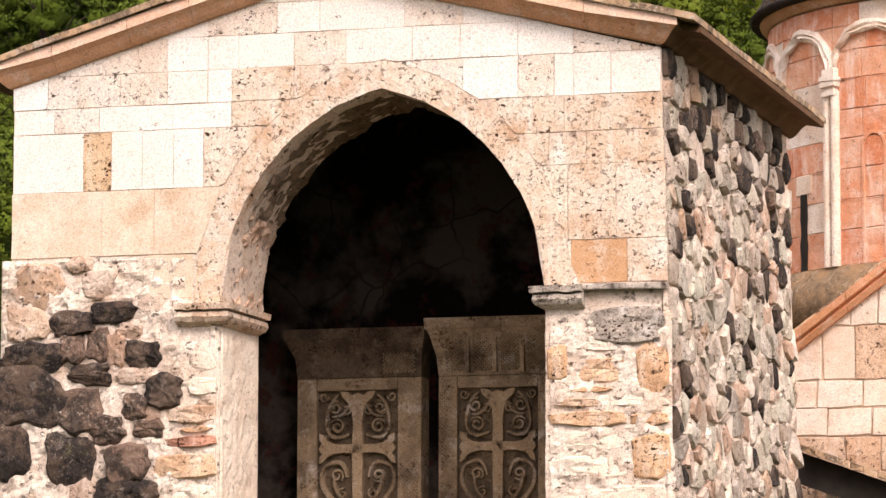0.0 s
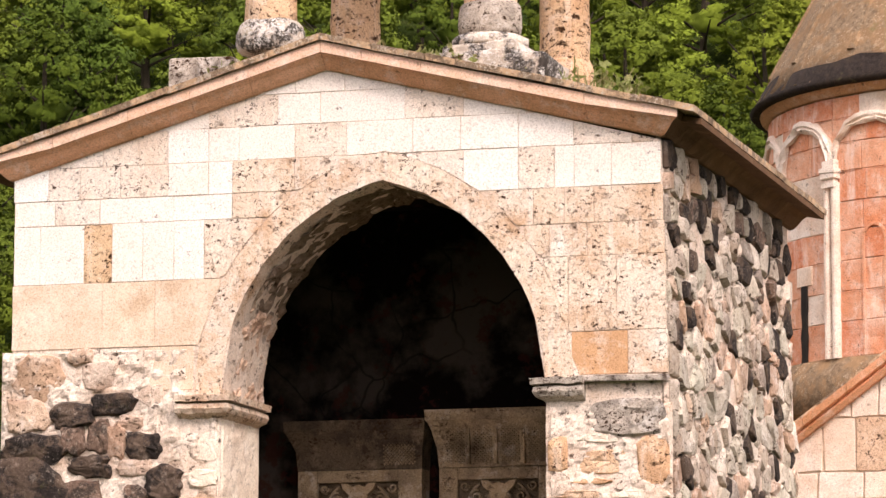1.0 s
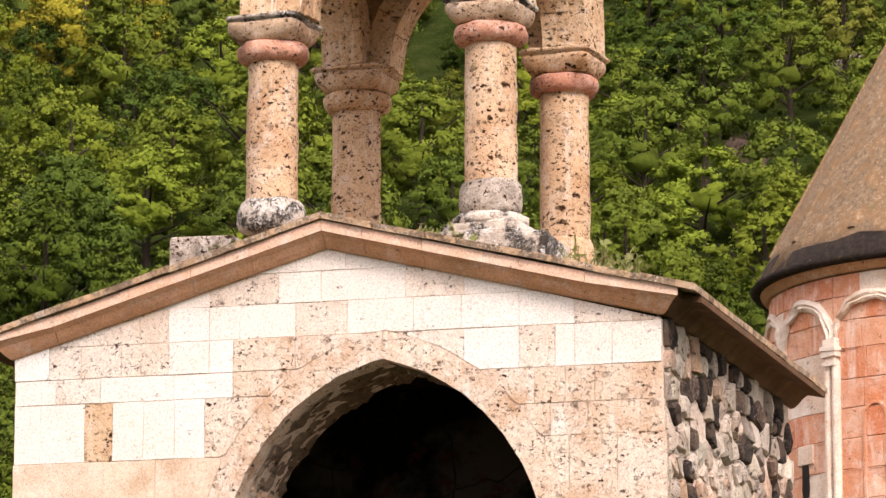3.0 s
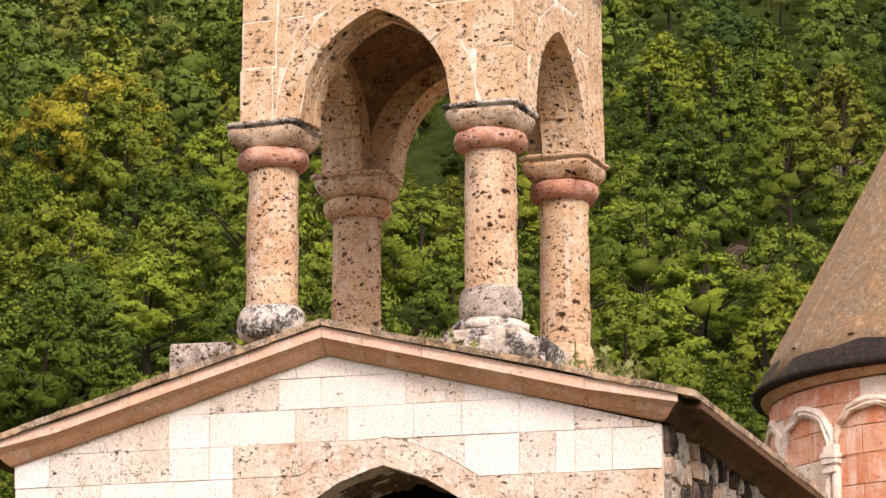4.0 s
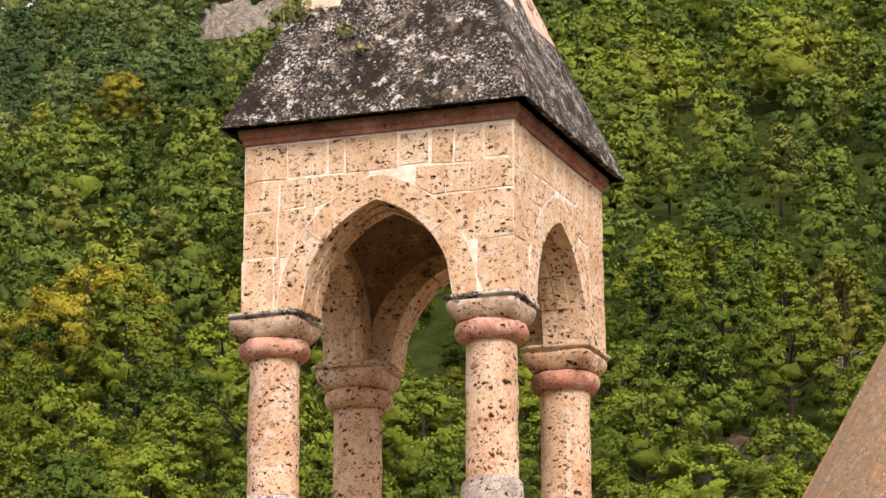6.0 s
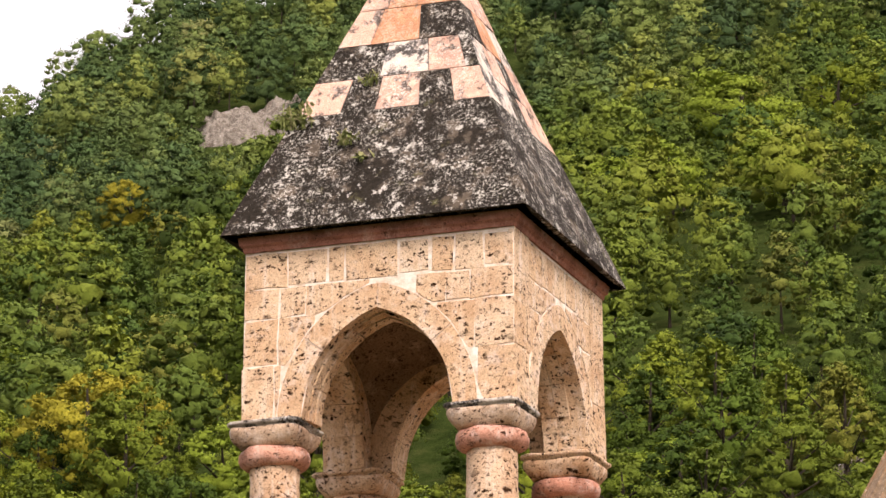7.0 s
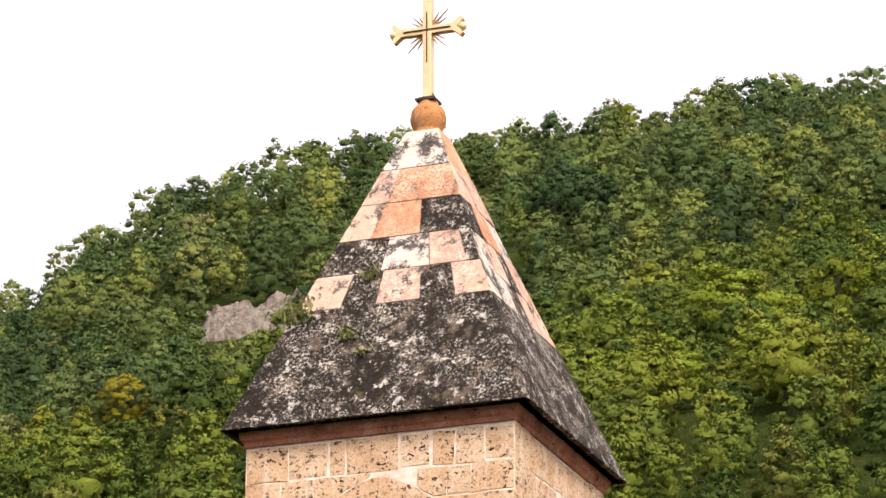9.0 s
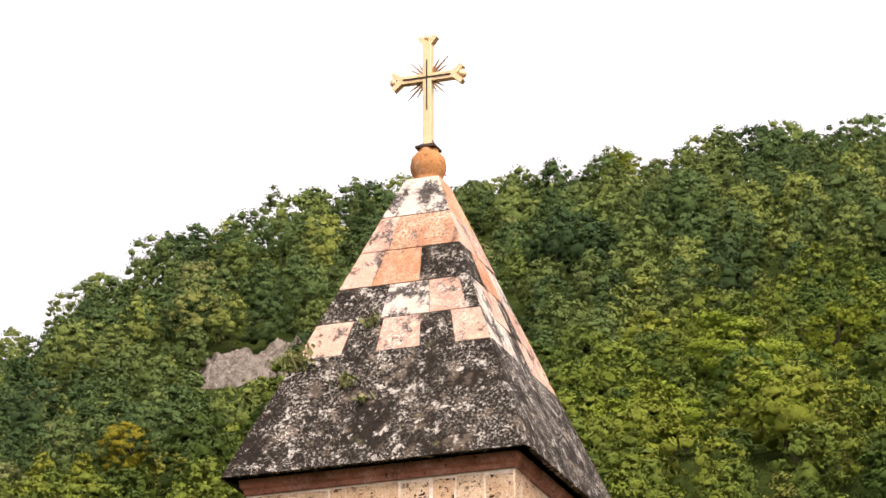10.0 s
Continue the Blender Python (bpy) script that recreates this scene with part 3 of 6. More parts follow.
ROOF_APEX = (-3.60, 9.80)


def arch_top(x, extra=0.0, cx=ARCH_X, half=HALF, rad=RAD, spring=SPRING):
    """Height of a pointed arch at x; None outside it. extra widens it outwards."""
    d = abs(x - cx)
    c = rad - half
    r = rad + extra
    if d > r - c:
        return None
    return spring + math.sqrt(max(0.0, r * r - (d + c) ** 2))


def gable_top(x):
    return 9.50 - 0.285 * (-3.62 - x) if x < -3.62 else 9.50 - 0.2635 * (x + 3.62)


def batter(z):
    return 0.03 * max(0.0, 8.1 - z)


porch = thing("bell_tower", B, "weathered stone bell tower porch with an open pointed arch", "church building")
front = lambda u, v, w: (u, -w, v)
sideways = lambda u, v, w: (batter(v) + w, u, v)


def trimmed(x0, x1, z0, z1, gap=0.0025):
    """A rectangle of the facade cut by the gable and by the outside of the arch ring."""
    n = max(2, int((x1 - x0) / 0.09) + 1)
    lo, hi = [], []
    for i in range(n + 1):
        x = x0 + gap + (x1 - x0 - 2 * gap) * i / n
        top = min(z1 - gap, gable_top(x) - 0.003)
        ring = arch_top(x, 0.29)
        bottom = z0 + gap
        if ring is not None and z1 > SPRING:
            bottom = max(bottom, ring + gap)
        elif ring is None and z1 <= SPRING and abs(x - ARCH_X) < HALF:
            continue
        if top - bottom > 0.02:
            lo.append((x, bottom))
            hi.append((x, top))
        elif lo:
            break
    if len(lo) < 2 or lo[-1][0] - lo[0][0] < 0.05:
        return None
    flat_lo = all(abs(p[1] - lo[0][1]) < 1e-4 for p in lo)
    flat_hi = all(abs(p[1] - hi[0][1]) < 1e-4 for p in hi)
    return ([lo[0], lo[-1]] if flat_lo else lo) + ([hi[-1], hi[0]] if flat_hi else hi[::-1])


def build_front_wall():
    bm = bmesh.new()
    xs = [WALL_L, -6.4, -5.6, ARCH_X - HALF] + [ARCH_X - HALF + 2 * HALF * i / 28 for i in range(1, 28)] + [ARCH_X + HALF, -0.6, 0.0]
    for x0, x1 in zip(xs, xs[1:]):
        inside = x0 >= ARCH_X - HALF - 1e-6 and x1 <= ARCH_X + HALF + 1e-6
        a = (arch_top(x0) or SPRING) if inside else BASE_Z
        b = (arch_top(x1) or SPRING) if inside else BASE_Z
        prism(bm, [(x0, a), (x1, b), (x1, gable_top(x1)), (x0, gable_top(x0))], 0.006, 1.25)
    bmesh.ops.remove_doubles(bm, verts=bm.verts, dist=1e-4)
    # battered feet of the two ends
    prism(bm, [(WALL_L - 0.12, BASE_Z), (WALL_L, BASE_Z), (WALL_L, 6.5)], 0.03, 1.2)
    wall = part("front_wall", bm, MORTAR, porch, "pale lime mortar between worn blocks")
    rng = random.Random(4)
    rows = [
        (6.58, 7.28, [-7.12, -6.09, -5.50, -4.6], "AAA"),
        (7.28, 7.91, [-7.11, -6.81, -6.31, -5.99, -5.64, -5.29, -4.95, -4.3], "WWSWWWC"),
        (7.91, 8.18, [-7.11, -6.64, -6.13, -5.30, -4.64, -4.0], "WPWWC"),
        (8.18, 8.53, [-7.12, -6.72, -6.36, -5.90, -5.36, -4.91, -4.64, -3.95, -3.2], "WPPPWWCC"),
        (8.53, 8.89, [-7.0, -6.10, -5.70, -5.37, -4.91, -4.57, -3.95, -3.38, -2.65, -2.13, -1.51, -0.92, -0.30, 0.0], "PPPWWWPWWWWPC"),
        (8.89, 9.22, [-5.9, -5.30, -4.91, -4.62, -4.14, -3.67, -2.74, -2.10, -1.43, -0.6], "WWPPWWPWC"),
        (9.22, 9.52, [-4.7, -3.95, -3.40, -2.72, -2.3], "WWWW"),
        (8.09, 8.53, [-2.9, -2.10, -1.51, -1.125, -0.914, -0.52, 0.0], "PWPWWW"),
        (7.71, 8.09, [-2.0, -1.35, -1.02, -0.705, 0.015], "CCCC"),
        (7.37, 7.71, [-1.8, -1.18, -0.78, 0.10], "CCC"),
        (6.59, 7.37, [-1.5, -0.98, -0.47, 0.14], "CCC"),
        (6.14, 6.59, [-1.5, -0.95, -0.354, 0.16], "COC"),
        (6.11, 6.575, [-5.57, -5.06], "A"),
    ]
    kinds = {"C": CREAM, "W": WHITE, "O": OCHRE, "S": BUFF, "P": PITTED, "A": SMOOTH}
    for z0, z1, bounds, code in rows:
        for x0, x1, k in zip(bounds, bounds[1:], code):
            x1 = min(x1, batter((z0 + z1) / 2) + 0.01) if x1 > -0.2 else x1
            poly = trimmed(x0, x1, z0, z1)
            if poly:
                part("block", block_mesh(poly, front, 0.05, rng.uniform(0.002, 0.009), 0.004, 0.003, rng), kinds[k], wall)
    # ring of the arch: dressed stones in front, rougher ones behind them
    c = RAD - HALF
    swing = math.acos(c / RAD)
    for side in (-1, 1):
        count = 5
        for i in range(count):
            a0, a1 = swing * i / count + 0.0004, swing * (i + 1) / count - 0.0004
            at = lambda r, a: (ARCH_X + side * (r * math.cos(a) - c), SPRING + r * math.sin(a))
            k = [a0 + (a1 - a0) * j / 5 for j in range(6)]
            inner = [at(RAD - 0.004 + rng.uniform(-0.010, 0.006), a) for a in k]
            outer = [at(RAD + 0.285, a) for a in k]
            if i == count - 1:
                outer.append((ARCH_X + side * 0.002, SPRING + math.sqrt((RAD + 0.285) ** 2 - c * c)))
            poly = inner + outer[::-1]
            b = bmesh.new()
            prism(b, poly if side > 0 else poly[::-1], -0.010 - rng.uniform(0, 0.004), 0.34 + rng.uniform(-0.04, 0.04))
            part("voussoir", b, CREAM, wall)
        # rough rubble lining of the arch behind the dressed ring
        na, ny = 60, 22
        verts = []
        for i in range(na + 1):
            a = -0.02 + (swing + 0.02) * i / na
            for q in range(ny + 1):
                y = 0.30 + 0.98 * q / ny
                r = RAD + 0.012 - 0.05 * max(0.0, noise.noise((a * 9 * side, y * 5, 1)) + 0.4) - 0.045 * noise.noise((a * 20, y * 10, side)) - 0.03 * noise.noise((a * 60, y * 30, side))
                verts.append((ARCH_X + side * max(0.0, r * math.cos(a) - c), y + 0.03 * noise.noise((a * 12, 3, side)), SPRING + r * math.sin(a)))
        w = ny + 1
        faces = [(i * w + q, i * w + q + 1, (i + 1) * w + q + 1, (i + 1) * w + q) for i in range(na) for q in range(ny)]
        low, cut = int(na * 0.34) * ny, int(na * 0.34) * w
        part("arch_lining", mesh_of("arch_lining", verts[cut:], [tuple(i - cut for i in f) for f in faces[low:]]), SOFFIT_SHADE, wall, "rough rubble underside of the arch, its shade in the colour")
        part("arch_lining", mesh_of("arch_lining", verts[:cut + w], faces[:low]), RUBBLE_WARM, wall, "broken pale rubble near the arch's foot")
    # rubble of the lower left, with big dark stones set in it
    jamb = ARCH_X - HALF
    mortar_bed("mortar_bed", WALL_L - 0.13, jamb - 0.02, BASE_Z, 6.57, front, wall, 0.044, 0.034, 0.002)
    mortar_bed("mortar_bed", ARCH_X + HALF + 0.02, 0.10, BASE_Z, 5.84, front, wall, 0.040, 0.034, 0.004)
    boulders = [(-6.83, 5.53, 0.71, 0.34, "K"), (-6.41, 5.87, 0.49, 0.27, "K"), (-5.95, 5.98, 0.51, 0.24, "K"), (-6.40, 5.61, 0.27, 0.34, "B"), (-6.11, 5.65, 0.26, 0.38, "B"),
                (-5.92, 5.59, 0.24, 0.34, "W"), (-5.60, 5.52, 0.38, 0.29, "K"), (-6.20, 5.32, 0.45, 0.23, "K"), (-6.87, 5.09, 0.82, 0.62, "K"), (-6.31, 4.94, 0.47, 0.45, "B"),
                (-5.70, 5.30, 0.43, 0.19, "W"), (-5.36, 5.13, 0.43, 0.34, "K"), (-5.69, 4.96, 0.30, 0.27, "B"), (-6.00, 4.73, 0.38, 0.29, "B"), (-5.54, 4.74, 0.35, 0.20, "B"),
                (-6.43, 4.43, 0.55, 0.55, "K"), (-7.09, 4.51, 0.40, 0.58, "K"), (-5.76, 4.38, 0.48, 0.47, "B"), (-5.91, 4.09, 0.42, 0.30, "K"), (-5.56, 4.07, 0.29, 0.21, "K"),
                (-5.77, 5.78, 0.29, 0.17, "W"), (-6.93, 5.88, 0.49, 0.33, "W"), (-6.78, 6.29, 0.54, 0.43, "W"), (-6.33, 6.49, 0.29, 0.16, "W"), (-6.1, 6.30, 0.40, 0.30, "W"),
                (-6.9, 3.75, 0.60, 0.45, "K"), (-6.2, 3.65, 0.50, 0.40, "B"), (-5.5, 3.55, 0.45, 0.30, "K"), (-6.6, 3.1, 0.60, 0.45, "K"), (-5.8, 2.95, 0.60, 0.50, "B"),
                (-6.9, 2.4, 0.50, 0.50, "K"), (-6.1, 2.2, 0.60, 0.40, "B"), (-6.7, 1.7, 0.60, 0.50, "K"), (-5.6, 1.7, 0.50, 0.50, "B")]
    kinds = {"K": BASALT, "B": BROWN_BASALT, "W": RUBBLE_WARM}
    for cx, cz, w, h, k in boulders:
        part("stone", boulder_mesh(cx, cz, w * 0.98, h * 0.98, front, 0.05 if k == "W" else 0.085, rng), kinds[k], wall)
    for poly in rubble_cells(WALL_L - 0.10, jamb - 0.62, BASE_Z, 6.56, 0.22, rng, 0.48, 1.3):
        cu = sum(p[0] for p in poly) / len(poly)
        cv = sum(p[1] for p in poly) / len(poly)
        if any(abs(cu - d[0]) < d[2] * 0.6 and abs(cv - d[1]) < d[3] * 0.6 for d in boulders) or rng.random() < 0.4 or (cu > -5.6 and cv > 6.08):
            continue
        me = rubble_mesh(poly, front, rng.uniform(0.01, 0.04), 0.035, rng)
        if me:
            part("stone", me, BROWN_BASALT if rng.random() < 0.10 else OCHRE if rng.random() < 0.05 else RUBBLE_WARM, wall)
    # jambs: layered stones, smeared over with mortar
    layers = [(-5.29, 5.354, -5.028, 5.646, "P"), (-5.025, 5.33, -4.77, 5.687, "P"), (-5.117, 5.052, -4.77, 5.287, "P"), (-5.366, 4.778, -4.76, 4.991, "J"),
              (-5.226, 4.686, -4.768, 4.754, "B"), (-5.363, 4.528, -4.76, 4.658, "R"), (-5.498, 4.198, -4.76, 4.481, "O"), (-5.293, 3.898, -4.76, 4.15, "P"),
              (-1.21, 5.138, -0.982, 5.537, "O"), (-0.941, 5.443, -0.329, 5.532, "P"), (-0.953, 5.107, -0.348, 5.393, "O"), (-1.013, 5.004, -0.467, 5.067, "B"),
              (-0.267, 4.976, 0.09, 5.532, "O"), (-0.568, 4.856, 0.10, 4.951, "P"), (-1.21, 4.871, -0.568, 4.96, "J"), (-1.21, 4.662, -0.362, 4.829, "O"),
              (-0.351, 4.65, 0.085, 4.82, "O"), (-1.21, 4.419, -0.351, 4.622, "P"), (-1.21, 4.131, -0.352, 4.386, "P"), (-0.318, 4.099, 0.10, 4.613, "O"), (-1.21, 3.843, 0.10, 4.069, "P")]
    tones = {"P": WASH, "J": JAMB, "B": OCHRE, "R": PINK, "O": JAMB_OCHRE}
    outlines = []
    for x0, z0, x1, z1, k in layers:
        d = lambda: rng.uniform(-0.014, 0.014)
        c = (x1 - x0) / 3
        outlines.append(([(x0 + d(), z0 + 0.03 + d()), (x0 + c, z0 + d()), (x0 + 2 * c, z0 + d()), (x1 + d(), z0 + 0.02 + d()), (x1 + d(), z1 - 0.02 + d()), (x0 + 2 * c, z1 + d()), (x0 + c, z1 + d()), (x0 + d(), z1 - 0.03 + d())], k))
    for x0, x1 in ((jamb - 0.60, jamb - 0.01), (ARCH_X + HALF + 0.01, 0.10)):
        outlines += [(poly, rng.choice("PJO")) for poly in courses(x0, x1, BASE_Z, 3.82, 0.16, 0.40, 2, rng)]
    for poly, k in outlines:
        me = rubble_mesh(poly, front, rng.uniform(0.0, 0.012), 0.034 if k == "P" else 0.055, rng, 0.03)
        if me:
            part("stone", me, tones[k], wall)
    me = rubble_mesh([(-0.80, 5.56), (-0.45, 5.48), (0.03, 5.50), (0.06, 5.70), (0.05, 5.88), (-0.35, 5.90), (-0.72, 5.88), (-0.83, 5.72)], front, 0.0, 0.10, rng)
    part("stone", me, WORN, wall, "big grey weathered block")
    # inner faces of the jambs
    for x, s in ((jamb, 1), (ARCH_X + HALF, -1)):
        mortar_bed("jamb_render", 0.0, 1.24, BASE_Z, 5.84, lambda u, v, w, x=x, s=s: (x + s * w, u, v), wall, 0.016, 0.05, 0.012, WASH)
    # moulded imposts that carry the arch
    moulding = [(0.0, 0.0), (0.05, 0.03), (0.10, 0.05), (0.13, 0.10), (0.12, 0.15), (0.06, 0.165), (0.15, 0.175), (0.16, 0.24), (0.0, 0.25)]
    for x0, xin, s, zi in ((-5.22, jamb, 1, 5.80), (-0.80, ARCH_X + HALF, -1, 5.87)):
        b = bmesh.new()
        n = 7
        path = [((x0 + (xin - x0) * i / n, 0.0), (0, -1)) for i in range(n)] + [((xin, 0.0), (s, -1)), ((xin, 0.4), (s, 0)), ((xin, 0.8), (s, 0)), ((xin, 1.2), (s, 0))]
        fr = [((px, py, zi + rng.uniform(-0.008, 0.008)), Vector((ux, uy, 0)) * rng.uniform(0.88, 1.06), (0, 0, 1)) for (px, py), (ux, uy) in path]
        sweep(b, moulding, fr)
        bmesh.ops.recalc_face_normals(b, faces=b.faces)
        part("impost", b, JAMB if s > 0 else WORN, wall, "weathered cream moulded impost" if s > 0 else "weathered grey moulded impost")
    b = bmesh.new()
    box(b, -0.86, 0.07, -0.09, 0.05, 6.06, 6.125, 0.015)
    for v in b.verts:
        v.co += Vector((noise.noise(v.co * 9), noise.noise(v.co * 9 + Vector((3, 0, 0))), noise.noise(v.co * 9 + Vector((0, 3, 0))))) * 0.03
    part("coping", b, WORN, wall)
    return wall


def build_other_walls():
    bm = bmesh.new()
    prism(bm, [(-0.85, BASE_Z), (batter(BASE_Z), BASE_Z), (0.0, 8.1), (0.0, 8.62), (-0.85, 8.62)], 1.25, WALL_BACK)
    wall = part("side_wall", bm, MORTAR, porch, "rubble wall of grey field stones in pale mortar")
    rng = random.Random(9)
    cells = rubble_cells(0.06, WALL_BACK - 0.02, BASE_Z, 8.60, 0.27, rng, 0.48, 1.35)
    mortar_bed("mortar_bed", 0.02, WALL_BACK - 0.01, BASE_Z, 8.6, sideways, wall, 0.034, 0.05, -0.012)
    rest_v, rest_f = [], []
    for poly in cells:
        cu = sum(p[0] for p in poly) / len(poly)
        cv = sum(p[1] for p in poly) / len(poly)
        me = rubble_mesh(poly, sideways, rng.uniform(0.0, 0.025), 0.085 if cv > 7.5 else 0.06, rng, 0.12)
        if not me or rng.random() < 0.06:
            continue
        k = rng.random()
        if cv > 7.4:
            m = BASALT if k < 0.30 else BROWN_BASALT if k < 0.42 else RUBBLE_GREY if k < 0.9 else RUBBLE_WARM
        else:
            m = BASALT if k < 0.10 else RUBBLE_GREY if k < 0.80 else RUBBLE_WARM
        if cv > 4.0 and cu < 6.7:
            part("stone", me, m, wall)
        else:
            o = len(rest_v)
            rest_v += [tuple(v.co) for v in me.vertices]
            rest_f += [tuple(i + o for i in p.vertices) for p in me.polygons]
    tagged(part("lower_stones", mesh_of("lower_stones", rest_v, rest_f), RUBBLE_GREY, porch, "grey rubble low on the wall"), kind="stuff")
    for name, dims in (("far_wall", (WALL_L, -0.85, 5.8, WALL_BACK)), ("west_wall", (WALL_L, WALL_L + 0.85, 1.25, 5.8))):
        bm = bmesh.new()
        box(bm, dims[0], dims[1], dims[2], dims[3], BASE_Z, 8.62)
        part(name, bm, MORTAR, porch)
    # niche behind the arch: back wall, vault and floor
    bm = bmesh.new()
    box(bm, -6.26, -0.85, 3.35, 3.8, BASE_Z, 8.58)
    part("niche_wall", bm, SHADED_PLASTER, porch, "cracked, peeling plaster blackened to hold the niche's shade")
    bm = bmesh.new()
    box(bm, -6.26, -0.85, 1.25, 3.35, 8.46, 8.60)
    part("vault", bm, SHADED_PLASTER, porch)
    bm = bmesh.new()
    box(bm, -6.26, -0.85, 0.0, 3.35, BASE_Z - 0.2, BASE_Z + 0.12)
    part("niche_floor", bm, MORTAR, porch)


def build_porch_roof():
    """Stone slabs over a moulded cornice, on the gable and along both eaves."""
    ax, az = ROOF_APEX
    y0, y1 = -0.275, 6.92
    right, left = (0.42, 8.83), (-7.52, 8.645)
    roof = bmesh.new()
    under = lambda p, d: (p[0], p[1] - d)
    prism(roof, [under(left, 0.14), under((ax, az), 0.3), under(right, 0.14), under(right, 0.075), under((ax, az), 0.075), under(left, 0.075)], 0.05, y1 - 0.15)
    body = part("roof", roof, EAVE_SHADE, porch)
    rng = random.Random(21)
    # slabs in rows down each slope
    for end in (left, right):
        sx, sz = end[0] - ax, end[1] - az
        n = 7
        for i in range(n):
            y = y0
            while y < y1:
                d = min(rng.uniform(0.5, 0.95), y1 - y)
                if y1 - y - d < 0.2:
                    d = y1 - y
                a, b = i / n, (i + 1) / n
                rise = rng.uniform(0, 0.012)
                edge = 0.02 if i == n - 1 else 0.0
                verts = []
                for (s, yy) in ((a, y + 0.004), (b, y + 0.004), (b, y + d - 0.004), (a, y + d - 0.004)):
                    verts.append((ax + sx * s + rng.uniform(-0.008, 0.008), yy + (rng.uniform(-0.015, 0.01) if yy < y0 + 0.1 else 0), az + sz * s + rise + rng.uniform(-0.004, 0.004)))
                verts += [(v[0], v[1], v[2] - 0.07) for v in verts]
                f = [(0, 1, 2, 3), (7, 6, 5, 4), (0, 4, 5, 1), (1, 5, 6, 2), (2, 6, 7, 3), (3, 7, 4, 0)]
                if sx > 0:
                    f = [q[::-1] for q in f]
                part("slab", mesh_of("slab", verts, f), SLAB, body)
                y += d
    # cornice: pieces along the gable
    prof = [(0.0, -0.350), (0.05, -0.342), (0.10, -0.300), (0.155, -0.235), (0.20, -0.205), (0.22, -0.195), (0.225, -0.075), (0.0, -0.075)]
    slope = lambda x: az - 0.295 * (ax - x) if x < ax else az - 0.2438 * (x - ax)
    ends = {WALL_L: -1, 0.0: 1}
    for bounds in ([WALL_L, -6.60, -5.75, -5.05, -4.4, ax], [ax, -3.15, -2.50, -1.45, -0.75, 0.0]):
        for xa, xb in zip(bounds, bounds[1:]):
            b = bmesh.new()
            g = 0.003
            fr = []
            for x, d in ((xa, g), (xb, -g)):
                fr.append(((x, 0.0, slope(x)), (ends[x], -1, 0), (0, 0, 1)) if x in ends else ((x + d, 0.0, slope(x + d)), (0, -1, 0), (0, 0, 1)))
            sweep(b, [p for p in prof if p[1] < -0.19] + [(0.0, -0.195)], fr)
            bmesh.ops.recalc_face_normals(b, faces=b.faces)
            part("cornice_stone", b, CORNICE, body)
            b = bmesh.new()
            sweep(b, [(0.0, -0.191), (0.228, -0.191), (0.230, -0.075), (0.0, -0.075)], fr)
            bmesh.ops.recalc_face_normals(b, faces=b.faces)
            part("fascia", b, FASCIA, body)
    # cornice along the eaves, the east one in the shade-darkened tuff
    for s, x in ((1, 0.0), (-1, WALL_L)):
        zt = slope(x)
        y = 0.0
        while y < 6.75:
            d = min(rng.uniform(0.8, 1.3), 6.75 - y)
            if 6.75 - y - d < 0.2:
                d = 6.75 - y
            b = bmesh.new()
            fr = [((x, y + 0.003, zt), (s, 0, 0), (0, 0, 1)) if y > 0 else ((x, 0.0, zt), (s, -1, 0), (0, 0, 1)), ((x, y + d - 0.003, zt), (s, 0, 0), (0, 0, 1))]
            sweep(b, prof, fr)
            bmesh.ops.recalc_face_normals(b, faces=b.faces)
            part("cornice_stone", b, EAVE_SHADE if s > 0 else CORNICE, body)
            y += d


front_wall = build_front_wall()
build_other_walls()
build_porch_roof()


